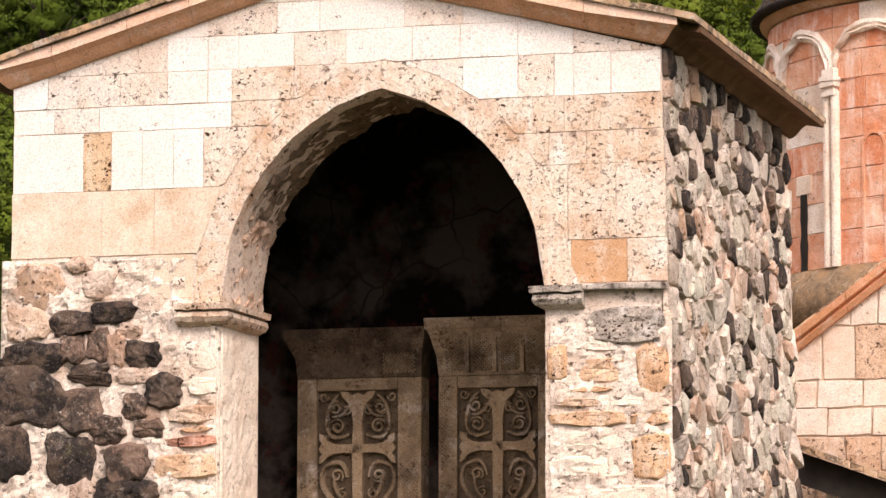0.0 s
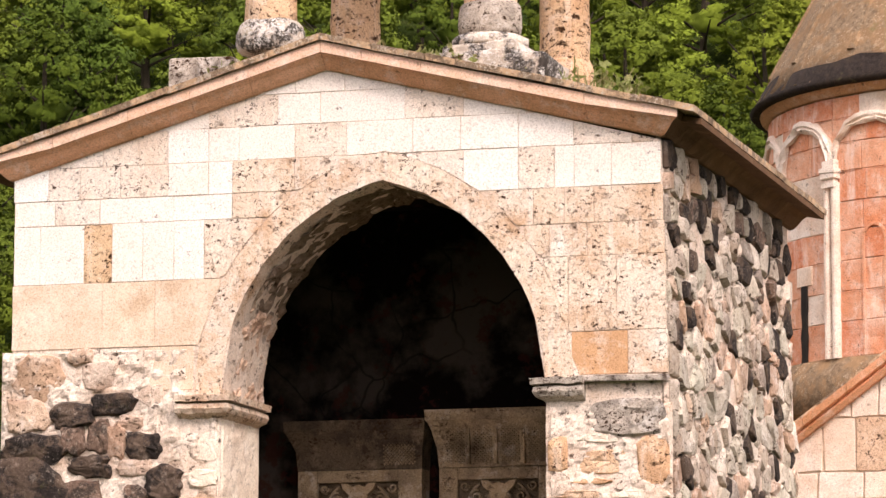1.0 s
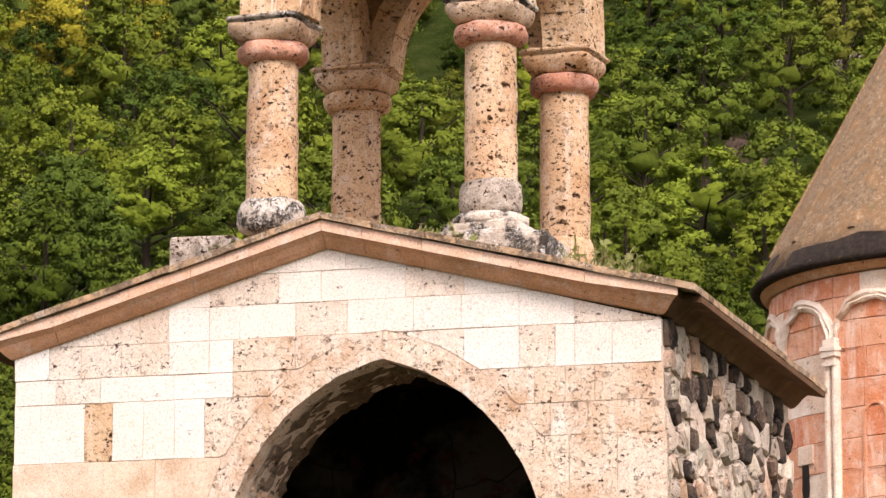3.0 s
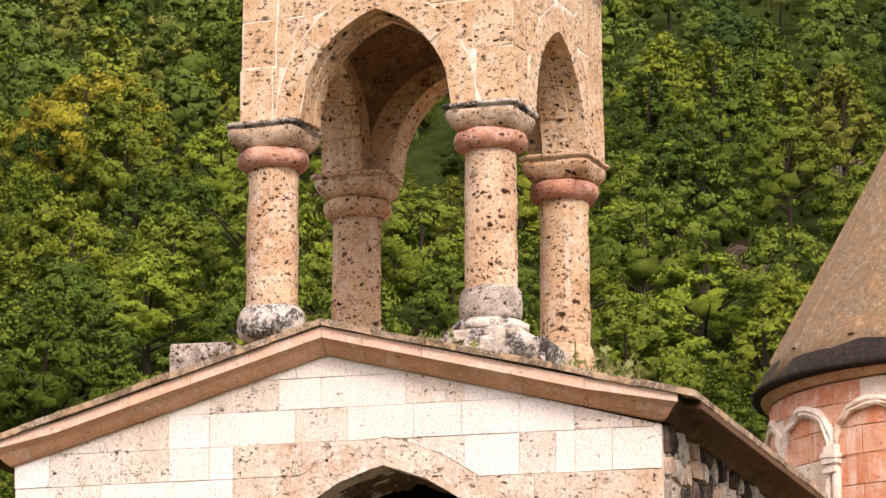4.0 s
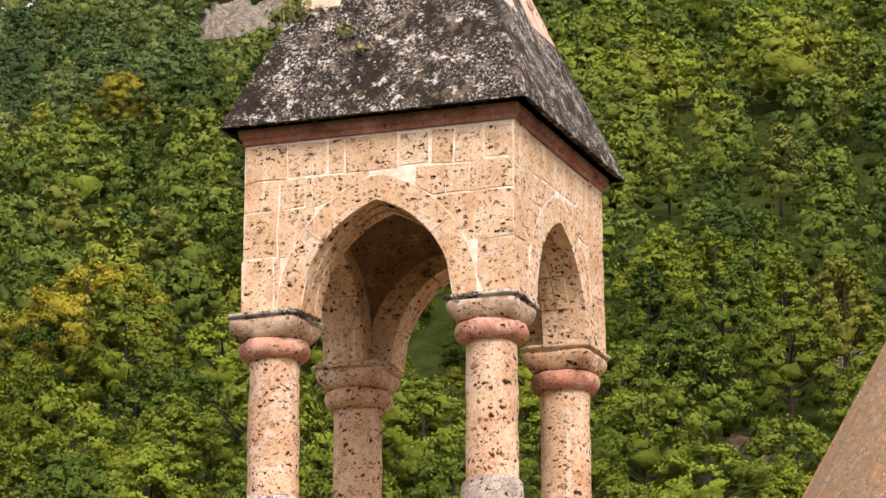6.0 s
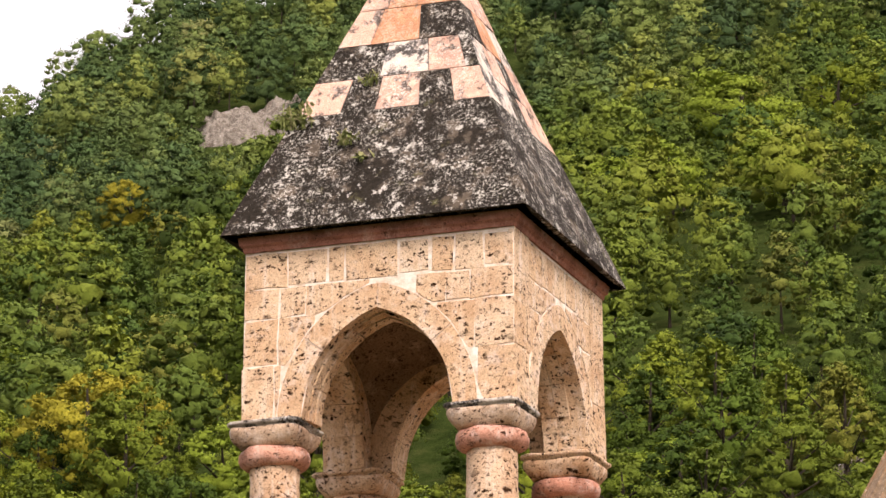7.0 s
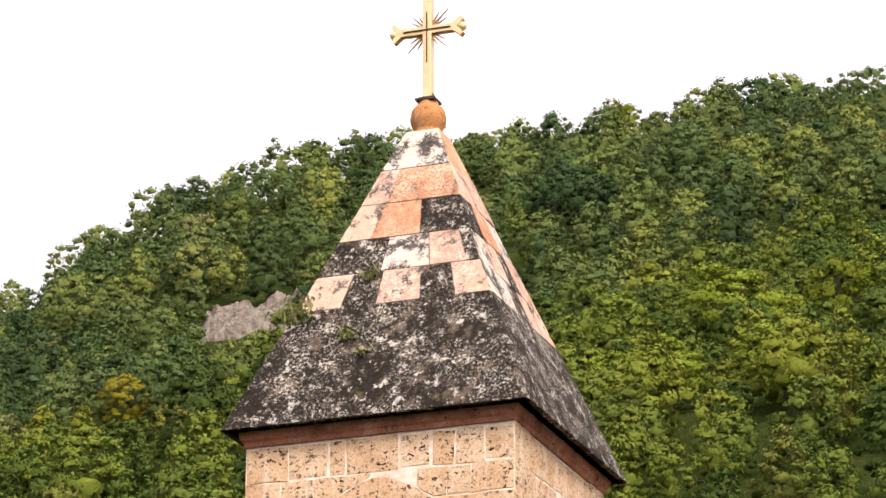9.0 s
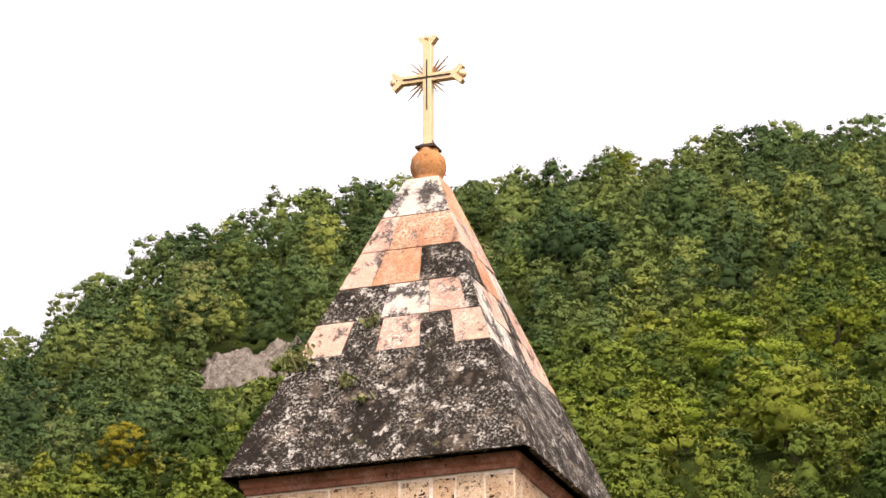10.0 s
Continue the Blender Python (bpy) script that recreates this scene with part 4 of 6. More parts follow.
# ---- carved cross stones in the niche ----
def cross_stone(name, x0, x1, f0, f1, cx, top, dark_crown, label):
    """A tall slab with a crown piece, a sunk field, a relief cross among scrolls, and lace borders."""
    t = thing(name, B @ Matrix.Translation((0, 3.02, BASE_Z + 0.12)), label, "cross stone", "carved cross stones")
    rng = random.Random(len(label))
    low = BASE_Z + 0.12
    z_crown, z_top, z_field = 5.50 - low, top - low, 5.365 - low
    sunk = 0.06
    bm = bmesh.new()
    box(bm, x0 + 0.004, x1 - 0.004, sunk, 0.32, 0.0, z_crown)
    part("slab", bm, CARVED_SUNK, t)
    for a, b, c, d, nm in ((x0, f0, 0.0, z_crown, "side_border"), (f1, x1, 0.0, z_crown, "side_border"), (f0 + 0.002, f1 - 0.002, z_field, z_crown, "top_border")):
        bm = bmesh.new()
        box(bm, a, b, 0.0, 0.31, c, d, 0.010)
        part(nm, bm, CARVED, t)
    # the crown leans forward and outward, with a plain fillet along its top
    bm = bmesh.new()
    vs = []
    for z, out in ((z_crown + 0.006, 0.0), (z_crown + 0.22, 0.02), (z_top - 0.20, 0.08), (z_top - 0.13, 0.115), (z_top - 0.12, 0.13), (z_top, 0.135)):
        vs.append([bm.verts.new(p) for p in ((x0 - out, -out, z), (x1 + out * 0.5, -out, z), (x1 + out * 0.5, 0.32, z), (x0 - out, 0.32, z))])
    for a, b in zip(vs, vs[1:]):
        for i in range(4):
            bm.faces.new((a[i], a[(i + 1) % 4], b[(i + 1) % 4], b[i]))
    bm.faces.new(vs[0][::-1])
    bm.faces.new(vs[-1])
    crown = part("crown", bm, CARVED_SOOT_SHADE if dark_crown else CARVED, t, "forward-leaning crown with worn carving")
    lace_v, lace_f = [], []

    def boss(bx, bz, r, y, h):
        o = len(lace_v)
        lace_v.extend([(bx - r, y, bz), (bx, y, bz - r), (bx + r, y, bz), (bx, y, bz + r), (bx, y - h, bz)])
        lace_f.extend([(o + i, o + (i + 1) % 4, o + 4) for i in range(4)])

    def lace(a, b, c, d, lean, pitch=0.040):
        n, m = int((b - a) / pitch), int((d - c) / (pitch * 0.5))
        for j in range(m):
            for i in range(n):
                z = c + (j + 0.5) * (d - c) / m
                boss(a + (i + 0.5 + 0.5 * (j % 2)) * (b - a) / (n + 0.5), z, pitch * 0.44, 0.001 - lean * max(0.0, z - z_crown), 0.016)

    lace(x0 + 0.02, x0 + 0.13, 1.6, z_field, 0.0)
    if dark_crown:
        lace(x1 - 0.45, x1 - 0.06, z_crown + 0.05, z_crown + 0.34, 0.14)
        lace(f1 + 0.05, x1 - 0.03, 1.6, 3.10, 0.0)
    else:
        for k in range(4):
            a = x0 + 0.04 + (x1 - x0 - 0.08) * k / 4
            lace(a + 0.04, a + (x1 - x0 - 0.08) / 4 - 0.04, z_crown + 0.05, z_crown + 0.48, 0.17)
        bm = bmesh.new()
        for k in range(1, 4):
            a = x0 + 0.04 + (x1 - x0 - 0.08) * k / 4
            prism(bm, [(a - 0.018, z_crown + 0.03), (a + 0.018, z_crown + 0.03), (a + 0.018, z_crown + 0.42), (a + 0.05, z_crown + 0.50), (a - 0.05, z_crown + 0.50), (a - 0.018, z_crown + 0.42)], -0.085, 0.03)
        bmesh.ops.recalc_face_normals(bm, faces=bm.faces)
        part("crown_ribs", bm, CARVED, t)
    tagged(part("lace_border", mesh_of("lace_border", lace_v, lace_f), CARVED, t), kind="stuff")
    # cross with flaring, forked arms
    cz = 4.715 - low

    def limb(bm, angle, length, thick, flare, fork):
        ca, sa = math.cos(angle), math.sin(angle)
        half = [(0.0, thick), (length * 0.45, thick * 0.85), (length * 0.66, thick * 1.15), (length * 0.80, flare * 0.55), (length * 0.90, flare * 0.9), (length, flare), (length * 0.99, flare * 0.62), (length * 0.93, flare * 0.36), (length * (1.0 + fork), 0.0)]
        out = [(u, -v) for u, v in half] + [(u, v) for u, v in half[-2::-1]]
        prism(bm, [(cx + u * ca - v * sa, cz + u * sa + v * ca) for u, v in out], -0.004, sunk + 0.01)

    bm = bmesh.new()
    limb(bm, math.pi / 2, z_field - cz - 0.01, 0.062, 0.20, -0.03)
    limb(bm, 0, f1 - cx - 0.03, 0.052, 0.17, 0.02)
    limb(bm, math.pi, cx - f0 - 0.03, 0.052, 0.17, 0.02)
    limb(bm, -math.pi / 2, cz - 1.5, 0.060, 0.20, 0.0)
    bmesh.ops.recalc_face_normals(bm, faces=bm.faces)
    part("cross", bm, CARVED_PLAIN, t)
    # scrolling vines round the cross
    vine_v, vine_f = [], []

    def ribbon(pts, band):
        o = len(vine_v)
        n = len(pts)
        for i, (px, pz) in enumerate(pts):
            (ax, az), (bx, bz) = pts[max(0, i - 1)], pts[min(n - 1, i + 1)]
            ln = math.hypot(bx - ax, bz - az) or 1.0
            ux, uz = -(bz - az) / ln, (bx - ax) / ln
            w = band * (0.45 + 0.55 * math.sin(math.pi * min(1.0, 0.15 + 0.85 * i / n)))
            for k, y in ((-1.0, sunk + 0.004), (-0.6, 0.006), (0.6, 0.006), (1.0, sunk + 0.004)):
                vine_v.append((px + ux * w * k, y, pz + uz * w * k))
        vine_f.extend([(o + i * 4 + k, o + i * 4 + k + 1, o + i * 4 + k + 5, o + i * 4 + k + 4) for i in range(n - 1) for k in range(3)])

    def scroll(sx, ux, uz, r, turns, start, hand, band=0.020):
        pts = []
        for i in range(20):
            q = i / 19
            a = start + hand * turns * 2 * math.pi * q
            pts.append((cx + sx * (ux + r * (1 - 0.72 * q) * math.cos(a)), cz + uz + r * (1 - 0.72 * q) * math.sin(a)))
        ribbon(pts, band)

    def arc(sx, a, b, c, band):
        pts = []
        for i in range(15):
            q = i / 14
            pts.append((cx + sx * ((1 - q) ** 2 * a[0] + 2 * q * (1 - q) * b[0] + q * q * c[0]), cz + (1 - q) ** 2 * a[1] + 2 * q * (1 - q) * b[1] + q * q * c[1]))
        ribbon(pts, band)

    fw = min(cx - f0, f1 - cx)
    for sx in (-1, 1):
        arc(sx, (0.10, 0.16), (0.34, 0.05), (0.37, 0.26), 0.026)
        arc(sx, (0.37, 0.26), (0.36, 0.52), (0.22, 0.60), 0.024)
        arc(sx, (0.08, 0.55), (0.14, 0.34), (0.30, 0.36), 0.022)
        scroll(sx, 0.24, 0.25, 0.085, 1.4, 0.5, 1)
        scroll(sx, 0.26, 0.46, 0.080, 1.4, 2.0, -1)
        scroll(sx, 0.13, 0.42, 0.055, 1.2, 1.0, 1, 0.015)
        scroll(sx, fw - 0.07, 0.12, 0.050, 1.2, 0.0, -1, 0.015)
        scroll(sx, fw - 0.07, 0.58, 0.055, 1.2, 3.0, 1, 0.015)
        arc(sx, (0.08, -0.75), (fw + 0.08, -0.45), (fw - 0.08, -0.20), 0.034)
        arc(sx, (fw - 0.08, -0.20), (0.16, -0.06), (0.13, -0.32), 0.028)
        arc(sx, (0.10, -0.62), (0.30, -0.50), (0.27, -0.30), 0.026)
        scroll(sx, 0.24, -0.30, 0.075, 1.3, 4.0, sx, 0.020)
        scroll(sx, 0.18, -0.50, 0.060, 1.2, 2.0, sx, 0.016)
        for k in range(4):
            scroll(sx, 0.14 + 0.16 * (k % 2), -0.95 - 0.22 * k, 0.10, 1.5, rng.uniform(0, 6), sx, 0.022)
    tagged(part("vine_relief", mesh_of("vine_relief", vine_v, vine_f), CARVED, t), kind="stuff")
    return t


cross_stone("cross_stone", -4.89, -3.44, -4.66, -3.715, -4.182, 6.05, True, "brown carved cross stone, sooty crown leaning forward")
cross_stone("cross_stone", -3.24, -1.90, -3.026, -2.10, -2.558, 6.14, False, "brown carved cross stone with a fine lace crown")

# ---- belfry: four columns carrying an arched block under a stone pyramid ----
T = Matrix.Translation((0.55, 41.88, 0.0)) @ Matrix.Rotation(radians(-20.0), 4, "Z")
CC = -1.28              # the columns stand 2.56 m apart round this centre
belfry = thing("belfry", T @ Matrix.Translation((CC, -CC, 0)), "open stone belfry on four round columns", "belfry")
BOT, TOPZ, HB = 12.36, 14.32, 1.615


def worn(bm, size, amount, fine=0.0):
    """Knocks an even shape about, as weather does."""
    for v in bm.verts:
        p = v.co
        for k, a in ((1.0 / size, amount), (4.0 / size, fine)):
            if a:
                v.co = v.co + Vector((noise.noise(p * k), noise.noise(p * k + Vector((7, 0, 0))), noise.noise(p * k + Vector((0, 7, 0))))) * a


def squared(bm, cx, cy, rows, corner, segments=40):
    """Stacks rings of (half width, squareness, z): 0 is round, 1 is square with a rounded corner."""
    rings = []
    for half, k, z in rows:
        ring = []
        for i in range(segments):
            a = 2 * math.pi * (i + 0.5) / segments
            c, s = math.cos(a), math.sin(a)
            q = min(1 / max(abs(c), abs(s)), corner)
            r = half * (1 - k + q * k)
            ring.append(bm.verts.new((cx + r * c, cy + r * s, z)))
        rings.append(ring)
    for a, b in zip(rings, rings[1:]):
        for i in range(segments):
            bm.faces.new((a[i], a[(i + 1) % segments], b[(i + 1) % segments], b[i])).smooth = True
    bm.faces.new(rings[0][::-1])
    bm.faces.new(rings[-1])


def build_column(cx, cy, base_z, plinth):
    rear = cy > 0
    bm = bmesh.new()
    lathe(bm, [(0.292 - 0.011 * k / 18 + (0.03 if rear and k == 0 else 0.0), base_z + 0.02 + (11.90 - base_z) * k / 18) for k in range(19)], 40, (cx, cy), 0.02)
    worn(bm, 0.30, 0.014, 0.008)
    col = part("column", bm, COLUMN, belfry, "pitted round tuff column")
    bm = bmesh.new()
    if plinth:
        lathe(bm, [(0.31, base_z), (0.335, base_z + 0.03), (0.345, base_z + 0.12), (0.34, base_z + 0.24), (0.325, base_z + 0.33), (0.295, base_z + 0.37)], 36, (cx, cy), 0.03)
    elif rear:
        lathe(bm, [(0.35, base_z - 0.10), (0.36, base_z + 0.10), (0.345, base_z + 0.20), (0.32, base_z + 0.29), (0.30, base_z + 0.33)], 36, (cx, cy), 0.03)
    else:
        lathe(bm, [(0.32, base_z - 0.02), (0.365, base_z + 0.02), (0.39, base_z + 0.10), (0.385, base_z + 0.20), (0.355, base_z + 0.29), (0.30, base_z + 0.34)], 36, (cx, cy), 0.04)
    worn(bm, 0.25, 0.020, 0.010)
    part("base", bm, COLUMN if rear else WORN if plinth else BASE_STONE, col, "" if rear else "grey weathered column base" if plinth else "column base grown black and white with lichen")
    if plinth:
        bm = bmesh.new()
        lathe(bm, [(0.39, base_z - 0.13), (0.415, base_z - 0.10), (0.41, base_z - 0.03), (0.36, base_z + 0.005)], 32, (cx, cy), 0.05)
        worn(bm, 0.2, 0.02)
        part("base_slab", bm, BASE_STONE, col)
        bm = bmesh.new()
        for x0, x1, z0, z1, d in ((-0.44, 0.46, -0.30, -0.12, 0.42), (-0.60, 0.30, -0.72, -0.24, 0.5), (0.24, 0.74, -0.72, -0.30, 0.46)):
            box(bm, cx + x0, cx + x1, cy - d, cy + 0.45, base_z + z0, base_z + z1, 0.06)
        worn(bm, 0.35, 0.07, 0.02)
        part("plinth", bm, BASE_STONE, col)
    dull = rear and cx < 0
    bm = bmesh.new()
    lathe(bm, [(0.295, 11.865), (0.345, 11.88), (0.39, 11.925), (0.405, 11.98), (0.398, 12.035), (0.37, 12.075), (0.33, 12.09)], 40, (cx, cy), 0.02)
    worn(bm, 0.22, 0.026, 0.014)
    part("torus", bm, COLUMN if dull else PINK, col, "worn brown necking ring" if dull else "reddish rounded necking ring")
    bm = bmesh.new()
    squared(bm, cx, cy, [(0.34, 0.2, 12.085), (0.36, 0.55, 12.10), (0.378, 0.85, 12.15), (0.395, 1.0, 12.20), (0.405, 1.0, 12.25), (0.402, 1.0, 12.29)], 1.32)
    worn(bm, 0.25, 0.016, 0.008)
    part("capital", bm, COLUMN if rear else CAPITAL, col)
    bm = bmesh.new()
    squared(bm, cx, cy, [(0.40, 1.0, 12.285), (0.402, 1.0, 12.312), (0.430, 1.0, 12.318), (0.434, 1.0, 12.35), (0.425, 1.0, BOT)], 1.40)
    worn(bm, 0.2, 0.010, 0.006)
    part("abacus", bm, COLUMN if rear else BASE_STONE, col, "thin weathered abacus slab")


for cx, cy, bz, pl in ((1.225, -1.28, 9.98, True), (-1.335, -1.28, 9.98, False), (1.225, 1.28, 9.85, False), (-1.335, 1.28, 9.9, False)):
    build_column(cx, cy, bz, pl)

B_HALF, B_APEX = 0.89, 13.55
B_RAD = ((B_APEX - BOT) ** 2 + B_HALF ** 2) / (2 * B_HALF)
belfry_arch = lambda x, extra=0.0: arch_top(x, extra, 0.0, B_HALF, B_RAD, BOT)


def build_belfry_block():
    rng = random.Random(31)
    faces = [lambda u, v, w: (u, -HB - w + taper(v), v), lambda u, v, w: (HB + w - taper(v), u, v),
             lambda u, v, w: (-u, HB + w - taper(v), v), lambda u, v, w: (-HB - w + taper(v), -u, v)]
    taper = lambda v: 0.035 * (v - BOT) / (TOPZ - BOT)
    thick = 0.50
    names = ("front_arcade", "east_arcade", "rear_arcade", "west_arcade")
    for k, place in enumerate(faces):
        bm = bmesh.new()
        lim = HB - 0.02 if k % 2 == 0 else HB - thick
        n = 24
        xs = [-lim, -B_HALF] + [-B_HALF + 2 * B_HALF * i / n for i in range(1, n)] + [B_HALF, lim]
        for a, b in zip(xs, xs[1:]):
            inside = a >= -B_HALF - 1e-6 and b <= B_HALF + 1e-6
            za = (belfry_arch(a) or BOT) if inside else BOT
            zb = (belfry_arch(b) or BOT) if inside else BOT
            lo = [place(u, v, -0.004) for u, v in ((a, za), (b, zb), (b, TOPZ), (a, TOPZ))]
            hi = [place(u, v, -thick) for u, v in ((a, za), (b, zb), (b, TOPZ), (a, TOPZ))]
            v1 = [bm.verts.new(p) for p in lo]
            v2 = [bm.verts.new(p) for p in hi]
            bm.faces.new(v1)
            bm.faces.new(v2[::-1]).material_index = 1
            for i in range(4):
                bm.faces.new((v1[i], v2[i], v2[(i + 1) % 4], v1[(i + 1) % 4])).material_index = 1
        bmesh.ops.remove_doubles(bm, verts=bm.verts, dist=1e-4)
        bmesh.ops.recalc_face_normals(bm, faces=bm.faces)
        wall = part(names[k], bm, POINTING, belfry, "pale pointing between pitted buff blocks")
        wall.data.materials.append(BUFF)
        rows = [(12.36, 12.98, [-1.605, -1.22, -0.9, 0.0, 0.9, 1.17, 1.605]), (12.98, 13.53, [-1.60, -1.18, -0.6, 0.0, 0.62, 1.14, 1.60]),
                (13.53, 13.88, [-1.595, -1.18, -0.85, -0.1, 0.45, 0.80, 1.08, 1.595]),
                (13.88, 14.30, [-1.59, -1.08, -0.60, -0.38, 0.23, 0.62, 0.90, 1.24, 1.59])]
        for z0, z1, bounds in rows:
            for u0, u1 in zip(bounds, bounds[1:]):
                g = rng.choice((0.002, 0.004, 0.009, 0.015, 0.023))
                m = max(2, int((u1 - u0) / 0.07))
                lo, hi = [], []
                for i in range(m + 1):
                    u = u0 + g + (u1 - u0 - 2 * g) * i / m
                    ring = belfry_arch(u, 0.295)
                    bottom = max(z0 + g, ring + g if ring else 0)
                    if z1 - g - bottom > 0.03:
                        lo.append((u, bottom))
                        hi.append((u, z1 - g))
                    elif lo:
                        break
                if len(lo) < 2:
                    continue
                if all(abs(p[1] - lo[0][1]) < 1e-4 for p in lo):
                    lo = [lo[0], lo[-1]]
                me = block_mesh(lo + [hi[-1], hi[0]], place, 0.05, rng.uniform(0.0, 0.006), 0.007, 0.013, rng)
                part("block", me, BUFF, wall)
        c = B_RAD - B_HALF
        swing = math.acos(c / B_RAD)
        for side in (-1, 1):
            for i in range(4):
                for w0, w1, step in ((0.008, -0.17, 0.0), (-0.178, -0.33, 0.022), (-0.338, -thick - 0.01, 0.038)):
                    cuts = 4 if w0 < 0 else 2
                    if i >= cuts:
                        continue
                    a0, a1 = swing * i / cuts + 0.005, swing * (i + 1) / cuts - 0.005
                    ks = [a0 + (a1 - a0) * j / 7 for j in range(8)]
                    at = lambda r, a: (side * max(0.003, r * math.cos(a) - c), BOT + r * math.sin(a))
                    tip = [(side * 0.003, BOT + math.sqrt((B_RAD + 0.26) ** 2 - c * c))] if i == cuts - 1 else []
                    poly = [at(B_RAD - 0.003 - step + rng.uniform(-0.004, 0.004), a) for a in ks] + tip + [at(B_RAD + 0.278, a) for a in ks[::-1]]
                    b = bmesh.new()
                    f1 = [b.verts.new(place(u, v, w0)) for u, v in poly]
                    f2 = [b.verts.new(place(u, v, w1)) for u, v in poly]
                    b.faces.new(f1)
                    b.faces.new(f2[::-1])
                    q = len(f1)
                    for i2 in range(q):
                        b.faces.new((f1[i2], f2[i2], f2[(i2 + 1) % q], f1[(i2 + 1) % q]))
                    bmesh.ops.recalc_face_normals(b, faces=b.faces)
                    part("voussoir", b, BUFF, wall)
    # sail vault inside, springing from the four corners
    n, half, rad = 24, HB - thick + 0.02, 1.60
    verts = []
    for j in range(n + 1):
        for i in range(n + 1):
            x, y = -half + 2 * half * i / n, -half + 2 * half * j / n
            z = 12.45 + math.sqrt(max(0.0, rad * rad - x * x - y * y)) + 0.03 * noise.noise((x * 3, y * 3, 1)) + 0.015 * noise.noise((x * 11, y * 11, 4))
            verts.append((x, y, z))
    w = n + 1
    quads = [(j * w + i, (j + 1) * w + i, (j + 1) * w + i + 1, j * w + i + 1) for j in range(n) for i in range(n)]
    part("sail_vault", mesh_of("sail_vault", verts, quads), VAULT, belfry, "brown pitted vault lining, darkened with the belfry's inner shade")


def build_belfry_roof():
    rng = random.Random(5)
    bm = bmesh.new()
    prof = [(-0.3, 0.0), (0.02, 0.0), (0.03, 0.05), (0.06, 0.08), (0.075, 0.17), (-0.3, 0.17)]
    h = HB - 0.03
    sweep_frames = [((-h, -h, TOPZ), (-1, -1, 0), (0, 0, 1)), ((h, -h, TOPZ), (1, -1, 0), (0, 0, 1)), ((h, h, TOPZ), (1, 1, 0), (0, 0, 1)), ((-h, h, TOPZ), (-1, 1, 0), (0, 0, 1))]
    rings = [[bm.verts.new(Vector(o) + Vector(u) * a + Vector(v) * b) for a, b in prof] for o, u, v in sweep_frames]
    for i in range(4):
        r, s = rings[i], rings[(i + 1) % 4]
        for j in range(len(prof)):
            bm.faces.new((r[j], r[(j + 1) % len(prof)], s[(j + 1) % len(prof)], s[j]))
    bmesh.ops.recalc_face_normals(bm, faces=bm.faces)
    part("cornice", bm, RED_BAND, belfry, "thin dark red moulded cornice")
    # stone pyramid in courses of slabs
    levels = [(1.80, 14.49), (1.585, 15.02), (1.37, 15.52), (1.17, 16.0), (0.99, 16.46), (0.80, 16.93), (0.605, 17.42), (0.42, 17.90), (0.20, 18.44)]
    core = bmesh.new()
    v = [[core.verts.new((sx * (r - 0.05), sy * (r - 0.05), z)) for sx, sy in ((-1, -1), (1, -1), (1, 1), (-1, 1))] for r, z in (levels[0], levels[-1])]
    for i in range(4):
        core.faces.new((v[0][i], v[0][(i + 1) % 4], v[1][(i + 1) % 4], v[1][i]))
    core.faces.new(v[0][::-1])
    core.faces.new(v[1])
    roof = part("pyramid_roof", core, ROOF_DARK, belfry, "steep stone pyramid, lichen-black below and pink above")
    turns = [lambda x, y, z: (x, y, z), lambda x, y, z: (-y, x, z), lambda x, y, z: (-x, -y, z), lambda x, y, z: (y, -x, z)]
    plan = {3: "PDPDP", 4: "DLPD", 5: "POD", 6: "PO", 7: "L"}
    joints = {3: (0.23, 0.41, 0.64, 0.82), 4: (0.39, 0.69, 0.92), 5: (0.25, 0.62), 6: (0.28,)}
    for f, turn in enumerate(turns):
        for i, ((r0, z0), (r1, z1)) in enumerate(zip(levels, levels[1:])):
            code = plan.get(i, "D" * max(3, 7 - i))
            if i in plan and f:
                code = "".join(rng.choice("PPOLDD") for _ in code)
            cuts = [0.0] + sorted((k + rng.uniform(-0.12, 0.12)) / len(code) for k in range(1, len(code))) + [1.0]
            if i in joints and not f:
                cuts = [0.0, *joints[i], 1.0]
            for a, b, c in zip(cuts, cuts[1:], code):
                g = 0.003 if c != "D" else 0.0005
                lift = rng.uniform(0.0, 0.012) if i > 2 else 0.022
                e = 0.004 if i > 2 else 0.0
                lo = lambda s, o: turn(-r0 + 2 * r0 * s, -r0 - o, z0 + e)
                hi = lambda s, o: turn(-r1 + 2 * r1 * s, -r1 - o, z1 - e)
                a2, b2 = a + g if a > 0 else a, b - g if b < 1 else b
                verts = [lo(a2, lift), lo(b2, lift), hi(b2, lift), hi(a2, lift), lo(a2, -0.05), lo(b2, -0.05), hi(b2, -0.05), hi(a2, -0.05)]
                if i == 0:
                    verts[4], verts[5] = turn(-r0 + 0.05 + 2 * (r0 - 0.05) * a2, -r0 + 0.35, z0 + 0.0), turn(-r0 + 0.05 + 2 * (r0 - 0.05) * b2, -r0 + 0.35, z0)
                me = mesh_of("slab", verts, [(0, 1, 2, 3), (0, 4, 5, 1), (1, 5, 6, 2), (2, 6, 7, 3), (3, 7, 4, 0)])
                part("slab", me, {"D": ROOF_DARK, "P": ROOF_PINK, "O": ROOF_ORANGE, "L": ROOF_PALE}[c], roof)
    bm = bmesh.new()
